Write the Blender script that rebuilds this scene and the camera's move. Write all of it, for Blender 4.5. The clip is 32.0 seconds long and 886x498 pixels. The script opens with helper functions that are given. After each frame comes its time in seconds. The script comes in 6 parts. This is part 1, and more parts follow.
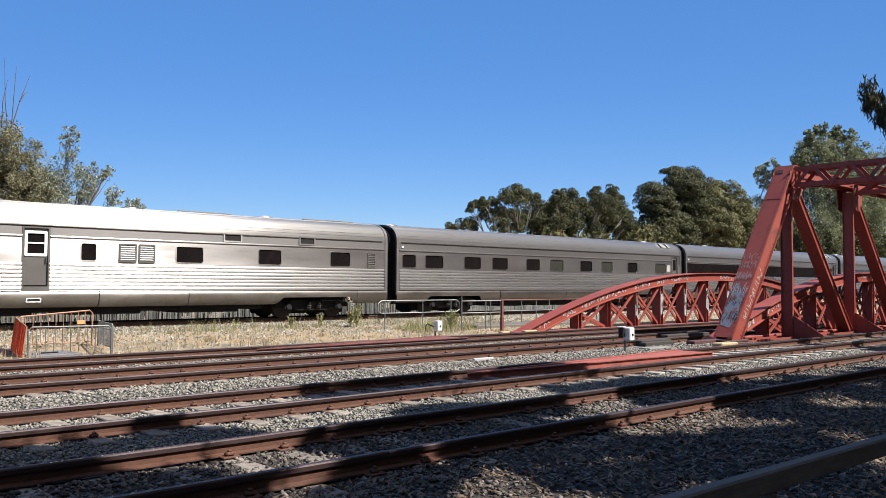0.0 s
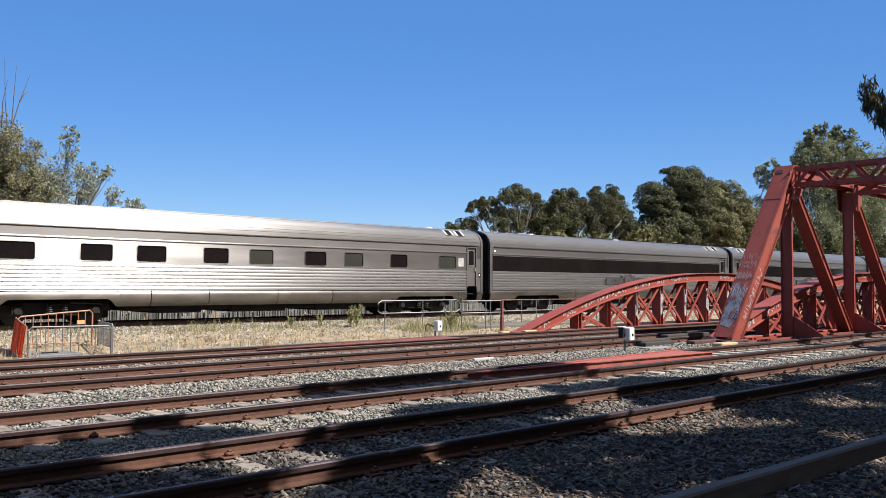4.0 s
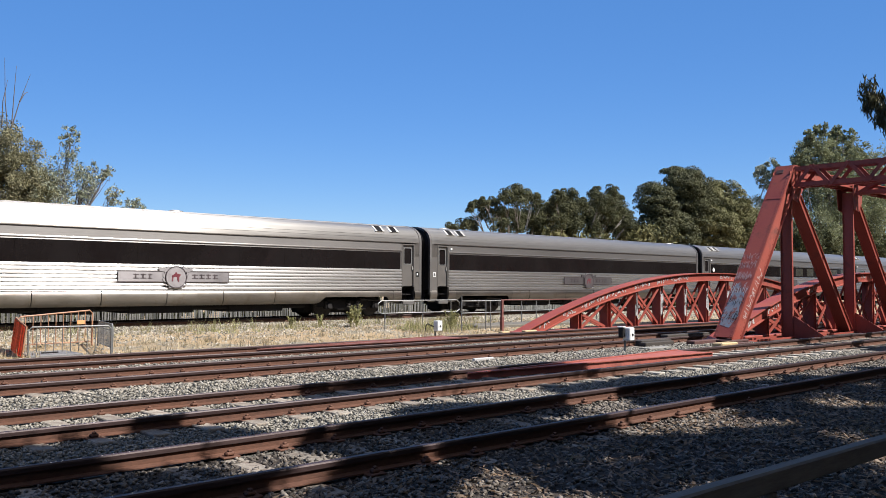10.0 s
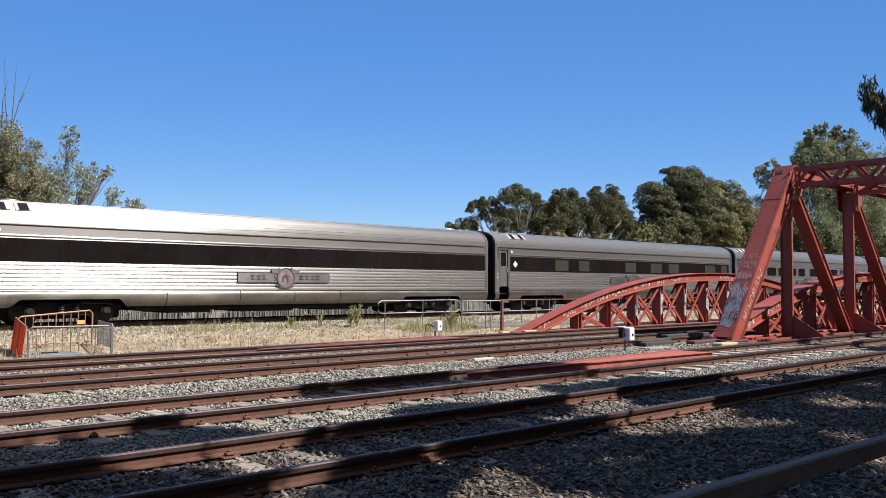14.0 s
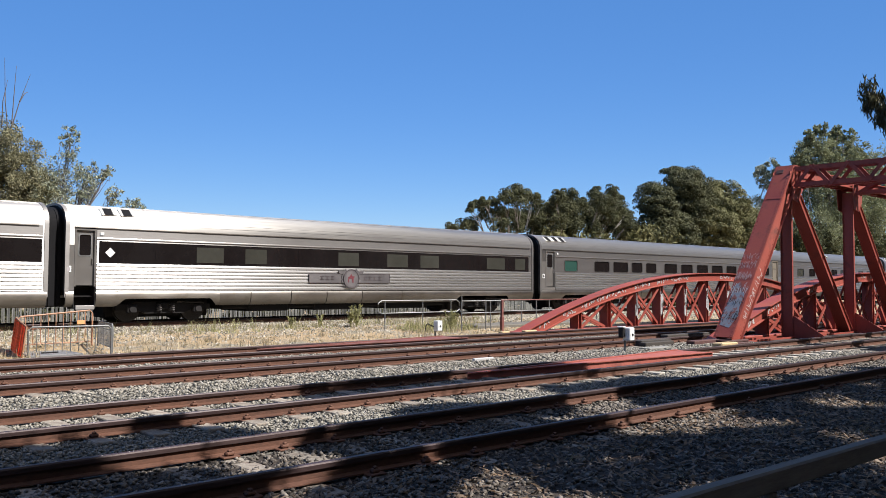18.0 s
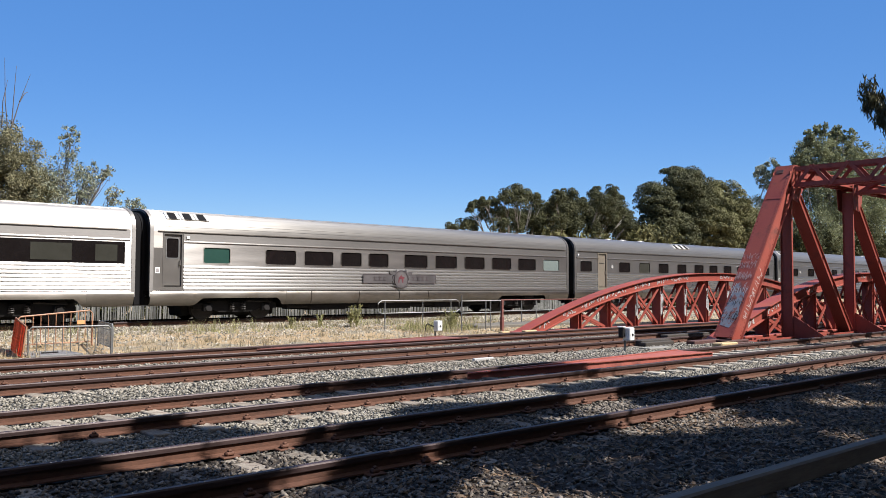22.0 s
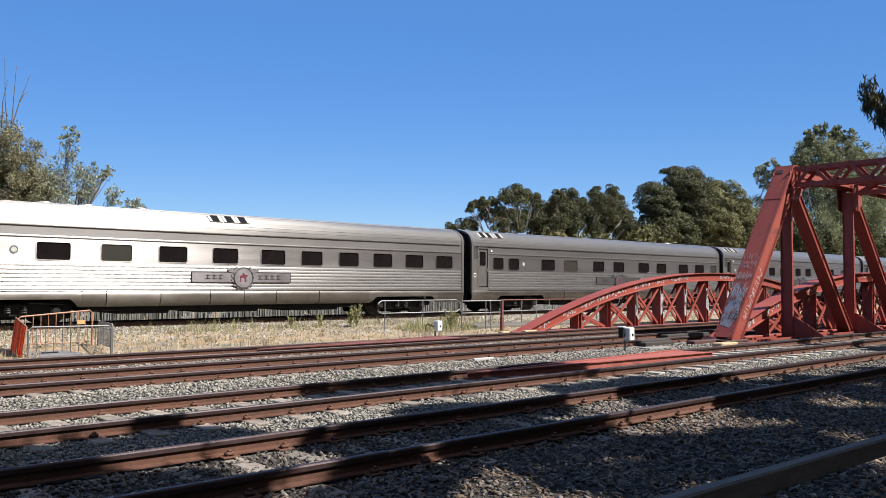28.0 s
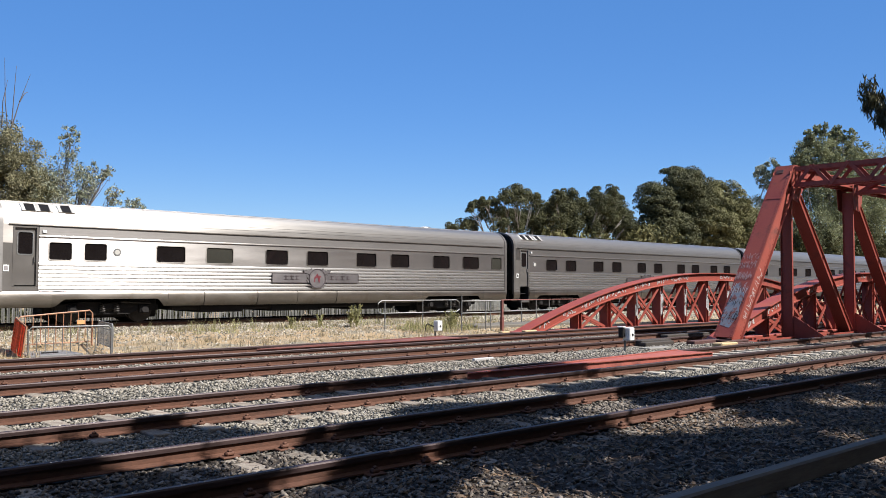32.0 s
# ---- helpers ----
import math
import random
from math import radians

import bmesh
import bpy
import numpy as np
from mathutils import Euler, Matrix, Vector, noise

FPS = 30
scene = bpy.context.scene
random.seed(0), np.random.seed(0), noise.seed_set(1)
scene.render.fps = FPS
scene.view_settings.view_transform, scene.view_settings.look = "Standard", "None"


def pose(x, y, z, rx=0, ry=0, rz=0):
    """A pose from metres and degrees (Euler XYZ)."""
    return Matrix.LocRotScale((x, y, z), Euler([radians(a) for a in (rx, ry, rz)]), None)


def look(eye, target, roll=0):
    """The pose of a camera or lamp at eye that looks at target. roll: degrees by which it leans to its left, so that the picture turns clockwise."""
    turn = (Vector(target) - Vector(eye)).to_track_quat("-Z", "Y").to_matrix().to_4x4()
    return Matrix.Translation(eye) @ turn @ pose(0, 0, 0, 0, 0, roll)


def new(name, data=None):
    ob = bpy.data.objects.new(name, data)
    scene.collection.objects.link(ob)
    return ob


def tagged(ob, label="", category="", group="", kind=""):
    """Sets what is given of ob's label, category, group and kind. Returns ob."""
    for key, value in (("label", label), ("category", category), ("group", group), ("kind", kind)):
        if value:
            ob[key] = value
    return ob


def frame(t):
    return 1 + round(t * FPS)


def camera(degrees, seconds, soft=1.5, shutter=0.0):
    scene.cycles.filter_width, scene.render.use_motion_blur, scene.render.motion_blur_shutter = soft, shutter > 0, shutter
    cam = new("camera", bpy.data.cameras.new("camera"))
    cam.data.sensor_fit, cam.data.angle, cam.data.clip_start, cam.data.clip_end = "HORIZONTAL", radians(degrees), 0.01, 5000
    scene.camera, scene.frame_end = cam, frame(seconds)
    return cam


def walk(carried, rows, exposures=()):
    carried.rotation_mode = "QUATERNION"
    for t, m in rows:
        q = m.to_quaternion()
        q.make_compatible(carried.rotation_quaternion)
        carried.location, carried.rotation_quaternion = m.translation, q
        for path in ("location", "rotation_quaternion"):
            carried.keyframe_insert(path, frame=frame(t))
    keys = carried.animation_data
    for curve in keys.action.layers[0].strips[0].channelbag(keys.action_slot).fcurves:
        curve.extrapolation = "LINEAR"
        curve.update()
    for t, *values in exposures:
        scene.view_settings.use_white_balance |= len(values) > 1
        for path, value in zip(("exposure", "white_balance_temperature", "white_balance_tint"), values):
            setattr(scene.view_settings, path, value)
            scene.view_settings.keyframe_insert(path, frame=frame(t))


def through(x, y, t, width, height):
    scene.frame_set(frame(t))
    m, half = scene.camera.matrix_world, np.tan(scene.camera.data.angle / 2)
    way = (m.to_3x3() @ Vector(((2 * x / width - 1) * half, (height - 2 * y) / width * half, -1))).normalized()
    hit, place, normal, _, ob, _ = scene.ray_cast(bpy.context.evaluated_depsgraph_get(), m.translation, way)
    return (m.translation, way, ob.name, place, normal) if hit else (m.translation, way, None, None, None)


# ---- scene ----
# Plan: x runs along the tracks, y across them, z up; ballast of the near tracks is z = 0.
cam = camera(55.98, 32.0, soft=0.85)
EYE = Vector((0.0, 0.0, 1.80))
VIEW = look(EYE, EYE + Vector((0.67537, 0.73626, 0.04247)) * 20, 0.25)
walk(cam, [(0.0, VIEW), (32.0, VIEW)], [(0.0, 0.92), (32.0, 0.92)])

# ---- light ----
HIGH = radians(48)
SUN = Vector((0.334, -math.sqrt(math.cos(HIGH) ** 2 - 0.334 ** 2), math.sin(HIGH)))
world = bpy.data.worlds.new("sky")
scene.world = world
world.use_nodes = True
wn = world.node_tree.nodes
sky = wn.new("ShaderNodeTexSky")
sky.sky_type = "NISHITA"
sky.sun_disc = False
sky.sun_elevation = HIGH
sky.sun_rotation = math.atan2(-SUN.x, SUN.y)
sky.altitude = 50
sky.air_density = 1.0
sky.dust_density = 0.0
sky.ozone_density = 3.5
wn["Background"].inputs["Strength"].default_value = 0.0626
deep = wn.new("ShaderNodeHueSaturation")
deep.inputs["Saturation"].default_value = 1.31
deep.inputs["Hue"].default_value = 0.512
world.node_tree.links.new(sky.outputs["Color"], deep.inputs["Color"])
even = wn.new("ShaderNodeMix")
even.data_type = "RGBA"
even.inputs[0].default_value = 0.5
even.inputs[7].default_value = (1.14, 3.05, 7.25, 1)
world.node_tree.links.new(deep.outputs["Color"], even.inputs[6])
# the sky pales towards the sun
toward = wn.new("ShaderNodeVectorMath")
toward.operation = "DOT_PRODUCT"
toward.inputs[1].default_value = SUN
world.node_tree.links.new(wn.new("ShaderNodeTexCoord").outputs["Generated"], toward.inputs[0])
near_sun = wn.new("ShaderNodeMapRange")
near_sun.interpolation_type = "SMOOTHSTEP"
near_sun.inputs["From Min"].default_value, near_sun.inputs["From Max"].default_value = 0.35, 1.0
world.node_tree.links.new(toward.outputs["Value"], near_sun.inputs["Value"])
pale = wn.new("ShaderNodeMix")
pale.data_type = "RGBA"
pale.inputs[7].default_value = (4.6, 4.5, 4.6, 1)
world.node_tree.links.new(near_sun.outputs["Result"], pale.inputs[0])
world.node_tree.links.new(even.outputs[2], pale.inputs[6])
world.node_tree.links.new(pale.outputs[2], wn["Background"].inputs["Color"])
sun = new("sun", bpy.data.lights.new("sun", "SUN"))
sun.data.energy = 5.0
sun.data.angle = radians(0.53)
sun.data.color = (1.0, 0.97, 0.935)
sun.matrix_world = look(SUN * 60, (0, 0, 0))


# ---- materials ----
def node(nt, kind, **values):
    n = nt.nodes.new(kind)
    for key, value in values.items():
        n.inputs[key].default_value = value
    return n


def surface(name, c1, c2, rough=0.7, metal=0.0, big=1.2, fine=30.0, bump=0.2, spread=0.5, grain=0.35, random_tint=0.0,
            island_tint=0.0, stretch=(1, 1, 1), aniso=0.0, spec=0.5, rough_var=0.12, distance=0.01, stain=None):
    """Two-scale procedural surface: c1 and c2 mixed by large noise, fine grain in value, roughness and relief."""
    m = bpy.data.materials.new(name)
    m.use_nodes = True
    nt = m.node_tree
    bsdf = nt.nodes["Principled BSDF"]
    link = nt.links.new
    tc = nt.nodes.new("ShaderNodeTexCoord")
    mp = node(nt, "ShaderNodeMapping", Scale=stretch)
    link(tc.outputs["Object"], mp.inputs["Vector"])
    n1 = node(nt, "ShaderNodeTexNoise", Scale=big, Detail=4.0, Roughness=0.6)
    n2 = node(nt, "ShaderNodeTexNoise", Scale=fine, Detail=3.0, Roughness=0.7)
    for n in (n1, n2):
        link(mp.outputs["Vector"], n.inputs["Vector"])
    ramp = nt.nodes.new("ShaderNodeValToRGB")
    ramp.color_ramp.elements[0].position, ramp.color_ramp.elements[1].position = 0.5 - spread / 2, 0.5 + spread / 2
    ramp.color_ramp.elements[0].color, ramp.color_ramp.elements[1].color = (*c1, 1), (*c2, 1)
    link(n1.outputs["Fac"], ramp.inputs["Fac"])
    out = ramp.outputs["Color"]
    if stain:
        colour, scale, low, high = stain
        n3 = node(nt, "ShaderNodeTexNoise", Scale=scale, Detail=6.0, Roughness=0.65)
        link(tc.outputs["Object"], n3.inputs["Vector"])
        mr = node(nt, "ShaderNodeMapRange", **{"From Min": low, "From Max": high})
        link(n3.outputs["Fac"], mr.inputs["Value"])
        mx = nt.nodes.new("ShaderNodeMix")
        mx.data_type = "RGBA"
        mx.inputs[7].default_value = (*colour, 1)
        link(mr.outputs["Result"], mx.inputs[0])
        link(out, mx.inputs[6])
        out = mx.outputs[2]
    gr = node(nt, "ShaderNodeMapRange", **{"From Min": 0.25, "From Max": 0.75, "To Min": 1 - grain, "To Max": 1 + grain})
    link(n2.outputs["Fac"], gr.inputs["Value"])
    value = gr.outputs["Result"]
    for amount, kind, socket in ((random_tint, "ShaderNodeObjectInfo", "Random"), (island_tint, "ShaderNodeNewGeometry", "Random Per Island")):
        if amount:
            info = nt.nodes.new(kind)
            rr = node(nt, "ShaderNodeMapRange", **{"To Min": 1 - amount, "To Max": 1 + amount})
            link(info.outputs[socket], rr.inputs["Value"])
            mu = nt.nodes.new("ShaderNodeMath")
            mu.operation = "MULTIPLY"
            link(value, mu.inputs[0])
            link(rr.outputs["Result"], mu.inputs[1])
            value = mu.outputs[0]
    hsv = nt.nodes.new("ShaderNodeHueSaturation")
    link(out, hsv.inputs["Color"])
    link(value, hsv.inputs["Value"])
    link(hsv.outputs["Color"], bsdf.inputs["Base Color"])
    rv = node(nt, "ShaderNodeMapRange", **{"From Min": 0.3, "From Max": 0.7, "To Min": max(rough - rough_var, 0.02), "To Max": min(rough + rough_var, 1)})
    link(n1.outputs["Fac"], rv.inputs["Value"])
    link(rv.outputs["Result"], bsdf.inputs["Roughness"])
    bsdf.inputs["Metallic"].default_value = metal
    bsdf.inputs["Specular IOR Level"].default_value = spec
    if aniso:
        bsdf.inputs["Anisotropic"].default_value = aniso
        tan = nt.nodes.new("ShaderNodeVectorMath")
        tan.operation = "CROSS_PRODUCT"
        tan.inputs[1].default_value = (1, 0, 0)
        link(nt.nodes.new("ShaderNodeNewGeometry").outputs["Normal"], tan.inputs[0])
        link(tan.outputs["Vector"], bsdf.inputs["Tangent"])
    if bump:
        bp = node(nt, "ShaderNodeBump", Strength=bump, Distance=distance)
        link(n2.outputs["Fac"], bp.inputs["Height"])
        link(bp.outputs["Normal"], bsdf.inputs["Normal"])
    return m


def leaf_material(name, c1, c2, spread=0.6, through=0.3, vary=0.45, spec=0.35):
    m = surface(name, c1, c2, rough=0.55, big=0.5, fine=6.0, bump=0.0, grain=0.25, island_tint=vary, spread=spread, spec=spec)
    nt = m.node_tree
    bsdf = nt.nodes["Principled BSDF"]
    tr = nt.nodes.new("ShaderNodeBsdfTranslucent")
    nt.links.new(bsdf.inputs["Base Color"].links[0].from_socket, tr.inputs["Color"])
    mx = node(nt, "ShaderNodeMixShader", Fac=through)
    nt.links.new(bsdf.outputs[0], mx.inputs[1])
    nt.links.new(tr.outputs[0], mx.inputs[2])
    nt.links.new(mx.outputs[0], nt.nodes["Material Output"].inputs["Surface"])
    return m


M = {}
M["ballast"] = surface("ballast", (0.091, 0.086, 0.074), (0.137, 0.128, 0.112), rough=0.95, big=0.7, fine=26, bump=1.0, grain=0.7, distance=0.05, spec=0.2)
M["stone"] = surface("stone", (0.165, 0.149, 0.124), (0.245, 0.223, 0.188), rough=0.9, big=0.9, fine=60, bump=0.3, island_tint=0.6, spec=0.25)
# dirt-brown, but also darkened and warmed in colour to deepen the tree shade
M["dirty_shaded_stone"] = surface("dirty_shaded_stone", (0.085, 0.071, 0.059), (0.165, 0.142, 0.119), rough=0.9, big=0.9, fine=60, bump=0.3, island_tint=0.65, spec=0.25)
M["dirty_shaded_ballast"] = surface("dirty_shaded_ballast", (0.036, 0.029, 0.024), (0.062, 0.050, 0.041), rough=0.95, big=0.7, fine=26, bump=1.0, grain=0.7, distance=0.05, spec=0.2)
M["dry_ground"] = surface("dry_ground", (0.268, 0.188, 0.106), (0.330, 0.246, 0.150), rough=0.95, big=0.5, fine=18, bump=0.7, grain=0.5, distance=0.04, spec=0.2, stain=((0.185, 0.168, 0.132), 0.35, 0.50, 0.62))
M["rail_rust"] = surface("rail_rust", (0.068, 0.030, 0.019), (0.122, 0.052, 0.030), rough=0.75, metal=0.2, big=2.0, fine=50, bump=0.25, stretch=(0.3, 1, 1))
M["rail_head"] = surface("rail_head", (0.030, 0.018, 0.018), (0.055, 0.034, 0.032), rough=0.5, metal=0.2, big=1.0, fine=50, bump=0.05, stretch=(0.1, 1, 1), spec=0.3)
M["sleeper"] = surface("sleeper", (0.190, 0.160, 0.128), (0.300, 0.265, 0.222), rough=0.9, big=2.5, fine=45, bump=0.3, random_tint=0.25, spec=0.25, stain=((0.100, 0.064, 0.045), 4.0, 0.46, 0.66))
M["red_steel"] = surface("red_steel", (0.205, 0.033, 0.021), (0.280, 0.057, 0.036), rough=0.62, big=0.8, fine=24, bump=0.12, grain=0.12, stain=((0.120, 0.031, 0.023), 1.6, 0.55, 0.72))
M["steel"] = surface("brushed_stainless", (0.296, 0.276, 0.263), (0.348, 0.328, 0.315), rough=0.35, metal=0.88, big=0.6, fine=14, bump=0.0, grain=0.06, stretch=(0.35, 1, 3), aniso=0.92, rough_var=0.05)
M["steel_flute"] = surface("polished_fluting", (0.464, 0.450, 0.438), (0.532, 0.518, 0.506), rough=0.40, metal=0.97, big=0.6, fine=14, bump=0.0, grain=0.06, stretch=(0.3, 1, 3), aniso=0.92, rough_var=0.04)
M["steel_bright"] = surface("bright_roof_metal", (0.50, 0.48, 0.44), (0.58, 0.56, 0.52), rough=0.55, metal=0.6, big=2.0, fine=20, bump=0.03, grain=0.06)
M["plate_letter"] = surface("dark_letter_paint", (0.042, 0.031, 0.034), (0.062, 0.047, 0.051), rough=0.5, big=3.0, fine=20, bump=0.0, grain=0.1)
M["dead_wood"] = surface("dead_wood", (0.073, 0.062, 0.062), (0.123, 0.107, 0.101), rough=0.9, big=3.0, fine=20, bump=0.2)
M["steel_roof"] = surface("stainless_roof", (0.320, 0.300, 0.279), (0.392, 0.372, 0.350), rough=0.38, metal=0.82, big=0.5, fine=10, bump=0.0, grain=0.12, stretch=(0.12, 3, 3), aniso=0.88, rough_var=0.12)
M["steel_dull"] = surface("stainless_fascia", (0.205, 0.188, 0.173), (0.245, 0.228, 0.212), rough=0.36, metal=0.9, big=0.6, fine=12, bump=0.0, grain=0.06, stretch=(0.3, 1, 2), rough_var=0.05, aniso=0.9)
M["steel_skirt"] = surface("stainless_skirt", (0.228, 0.205, 0.182), (0.282, 0.257, 0.230), rough=0.34, metal=1.0, big=0.9, fine=9, bump=0.03, grain=0.08, stretch=(0.6, 1, 2), aniso=0.62, rough_var=0.05, random_tint=0.13, stain=((0.205, 0.165, 0.125), 2.2, 0.54, 0.80))
M["door_grey"] = surface("grey_door_paint", (0.122, 0.112, 0.103), (0.146, 0.135, 0.125), rough=0.42, big=1.0, fine=20, bump=0.03, grain=0.05, metal=0.3)
M["door_beige"] = surface("beige_door_paint", (0.135, 0.112, 0.086), (0.165, 0.138, 0.106), rough=0.5, big=1.0, fine=20, bump=0.03, grain=0.05)
M["white_paint"] = surface("white_paint", (0.60, 0.60, 0.585), (0.68, 0.68, 0.66), rough=0.5, big=3.0, fine=30, bump=0.03, grain=0.05)
M["black_rubber"] = surface("black_rubber", (0.006, 0.006, 0.007), (0.011, 0.010, 0.011), rough=0.85, big=2.0, fine=20, bump=0.15, grain=0.2, spec=0.15)
M["glass"] = surface("tinted_glass", (0.008, 0.006, 0.006), (0.013, 0.011, 0.011), rough=0.06, big=0.6, fine=5, bump=0.0, grain=0.1, rough_var=0.03, spec=0.32)
M["blind"] = surface("drawn_blind_behind_glass", (0.030, 0.029, 0.024), (0.046, 0.045, 0.038), rough=0.12, big=0.8, fine=9, bump=0.0, grain=0.08, rough_var=0.04)
M["blind_teal"] = surface("teal_blind_behind_glass", (0.018, 0.050, 0.040), (0.028, 0.068, 0.056), rough=0.12, big=0.8, fine=9, bump=0.0, grain=0.08, rough_var=0.04)
M["blind_pale"] = surface("pale_blind_behind_glass", (0.13, 0.155, 0.15), (0.17, 0.20, 0.19), rough=0.12, big=0.8, fine=9, bump=0.0, grain=0.08, rough_var=0.04)
M["lettering"] = surface("worn_letter_metal", (0.105, 0.086, 0.090), (0.135, 0.112, 0.117), rough=0.45, metal=0.8, big=3.0, fine=20, bump=0.0, grain=0.1)
M["plate"] = surface("grey_metal_nameplate", (0.120, 0.110, 0.113), (0.155, 0.142, 0.145), rough=0.44, metal=0.7, big=1.5, fine=20, bump=0.02, grain=0.06, rough_var=0.05, aniso=0.85)
M["medallion"] = surface("grey_medallion_metal", (0.135, 0.122, 0.125), (0.170, 0.154, 0.157), rough=0.45, metal=0.7, big=2.0, fine=20, bump=0.02, grain=0.06, aniso=0.8)
M["emblem_red"] = surface("emblem_red", (0.105, 0.022, 0.030), (0.140, 0.028, 0.036), rough=0.45, big=3, fine=20, bump=0.0, grain=0.05)
M["underframe"] = surface("dark_underframe", (0.011, 0.010, 0.010), (0.024, 0.021, 0.020), rough=0.8, big=2.0, fine=30, bump=0.2, grain=0.3, spec=0.25)
M["wheel_steel"] = surface("worn_wheel_steel", (0.030, 0.026, 0.024), (0.055, 0.048, 0.044), rough=0.55, metal=0.5, big=3.0, fine=30, bump=0.1)
M["galvanised"] = surface("galvanised_tube", (0.150, 0.150, 0.150), (0.210, 0.210, 0.205), rough=0.5, metal=0.5, big=3.0, fine=40, bump=0.05, grain=0.12)
M["pit_grey"] = surface("grey_pit_lid", (0.120, 0.116, 0.118), (0.165, 0.160, 0.160), rough=0.8, big=1.5, fine=30, bump=0.2, grain=0.2)
M["concrete"] = surface("weathered_concrete", (0.168, 0.157, 0.140), (0.224, 0.213, 0.190), rough=0.9, big=1.2, fine=30, bump=0.25, grain=0.2)
M["orange"] = leaf_material("orange_mesh", (0.66, 0.17, 0.085), (0.74, 0.24, 0.13), through=0.6)
M["timber"] = surface("grey_timber", (0.090, 0.080, 0.066), (0.145, 0.130, 0.108), rough=0.85, big=2.0, fine=30, bump=0.3, stretch=(0.15, 1, 1), grain=0.25)
M["yellow"] = surface("yellow_paint", (0.371, 0.258, 0.123), (0.427, 0.325, 0.190), rough=0.7, big=6.0, fine=40, bump=0.1, grain=0.2)
M["fence_slat"] = surface("grey_fence_slat", (0.070, 0.070, 0.066), (0.150, 0.150, 0.140), rough=0.7, big=3.0, fine=20, bump=0.05, random_tint=0.6)
M["graffiti_white"] = surface("graffiti_white", (0.348, 0.337, 0.337), (0.427, 0.415, 0.409), rough=0.6, big=4.0, fine=30, bump=0.05, grain=0.15)
M["graffiti_blue"] = surface("graffiti_blue", (0.120, 0.148, 0.185), (0.235, 0.250, 0.275), rough=0.6, big=5.0, fine=20, bump=0.05, grain=0.25, stain=((0.16, 0.045, 0.035), 5.0, 0.48, 0.60))
M["bark"] = surface("gum_bark", (0.185, 0.159, 0.131), (0.317, 0.289, 0.251), rough=0.9, big=1.5, fine=14, bump=0.4, stretch=(1, 1, 0.3))
M["leaf_dark"] = leaf_material("leaf_dark", (0.047, 0.051, 0.025), (0.102, 0.101, 0.050), vary=0.18, through=0.12, spec=0.1)
M["leaf_olive"] = leaf_material("leaf_olive", (0.095, 0.095, 0.040), (0.185, 0.172, 0.082), vary=0.18, through=0.12, spec=0.1)
M["leaf_grey"] = leaf_material("leaf_grey", (0.178, 0.200, 0.133), (0.368, 0.380, 0.280))
M["leaf_dusty"] = leaf_material("leaf_dusty", (0.139, 0.131, 0.069), (0.291, 0.270, 0.160))
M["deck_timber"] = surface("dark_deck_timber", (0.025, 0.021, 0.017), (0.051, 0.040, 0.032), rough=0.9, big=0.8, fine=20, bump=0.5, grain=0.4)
M["pale_sleeper"] = surface("pale_sleeper", (0.27, 0.245, 0.21), (0.38, 0.352, 0.31), rough=0.9, big=2.5, fine=45, bump=0.3, random_tint=0.2, spec=0.25, stain=((0.15, 0.12, 0.09), 4.0, 0.46, 0.66))
# faded paint with sunlight mixed into its lighter red
M["sunlit_faded_red"] = surface("sunlit_faded_red_paint", (0.255, 0.060, 0.042), (0.335, 0.095, 0.068), rough=0.7, big=1.4, fine=24, bump=0.12, grain=0.15, stain=((0.15, 0.045, 0.035), 1.8, 0.55, 0.72))
M["graffiti_pink"] = surface("graffiti_pink", (0.30, 0.19, 0.18), (0.36, 0.25, 0.24), rough=0.6, big=4.0, fine=30, bump=0.05, grain=0.15)
M["fascia_grey"] = surface("grey_fascia_metal", (0.140, 0.131, 0.125), (0.172, 0.162, 0.156), rough=0.46, metal=0.7, big=0.6, fine=12, bump=0.0, grain=0.08, stretch=(0.3, 1, 2), rough_var=0.05, aniso=0.7)
# rust of the nose and top rail; doubles as painted shade on the marker post
M["rust_and_shade_red"] = surface("rust_and_shade_red_paint", (0.135, 0.042, 0.034), (0.190, 0.066, 0.052), rough=0.75, big=1.4, fine=24, bump=0.15, grain=0.2, stain=((0.09, 0.04, 0.03), 1.8, 0.5, 0.70))
M["leaf_sage"] = leaf_material("leaf_sage", (0.115, 0.128, 0.064), (0.270, 0.282, 0.165), spec=0.15)
M["bearing_rust"] = surface("dark_bearing_rust", (0.045, 0.020, 0.018), (0.090, 0.034, 0.028), rough=0.8, big=2.0, fine=24, bump=0.2, grain=0.3)
M["leaf_blue"] = leaf_material("leaf_blue", (0.081, 0.077, 0.036), (0.146, 0.134, 0.073))
M["grass"] = leaf_material("dry_grass", (0.235, 0.190, 0.101), (0.348, 0.292, 0.179))
M["weed"] = leaf_material("green_weed", (0.215, 0.212, 0.088), (0.335, 0.315, 0.150))


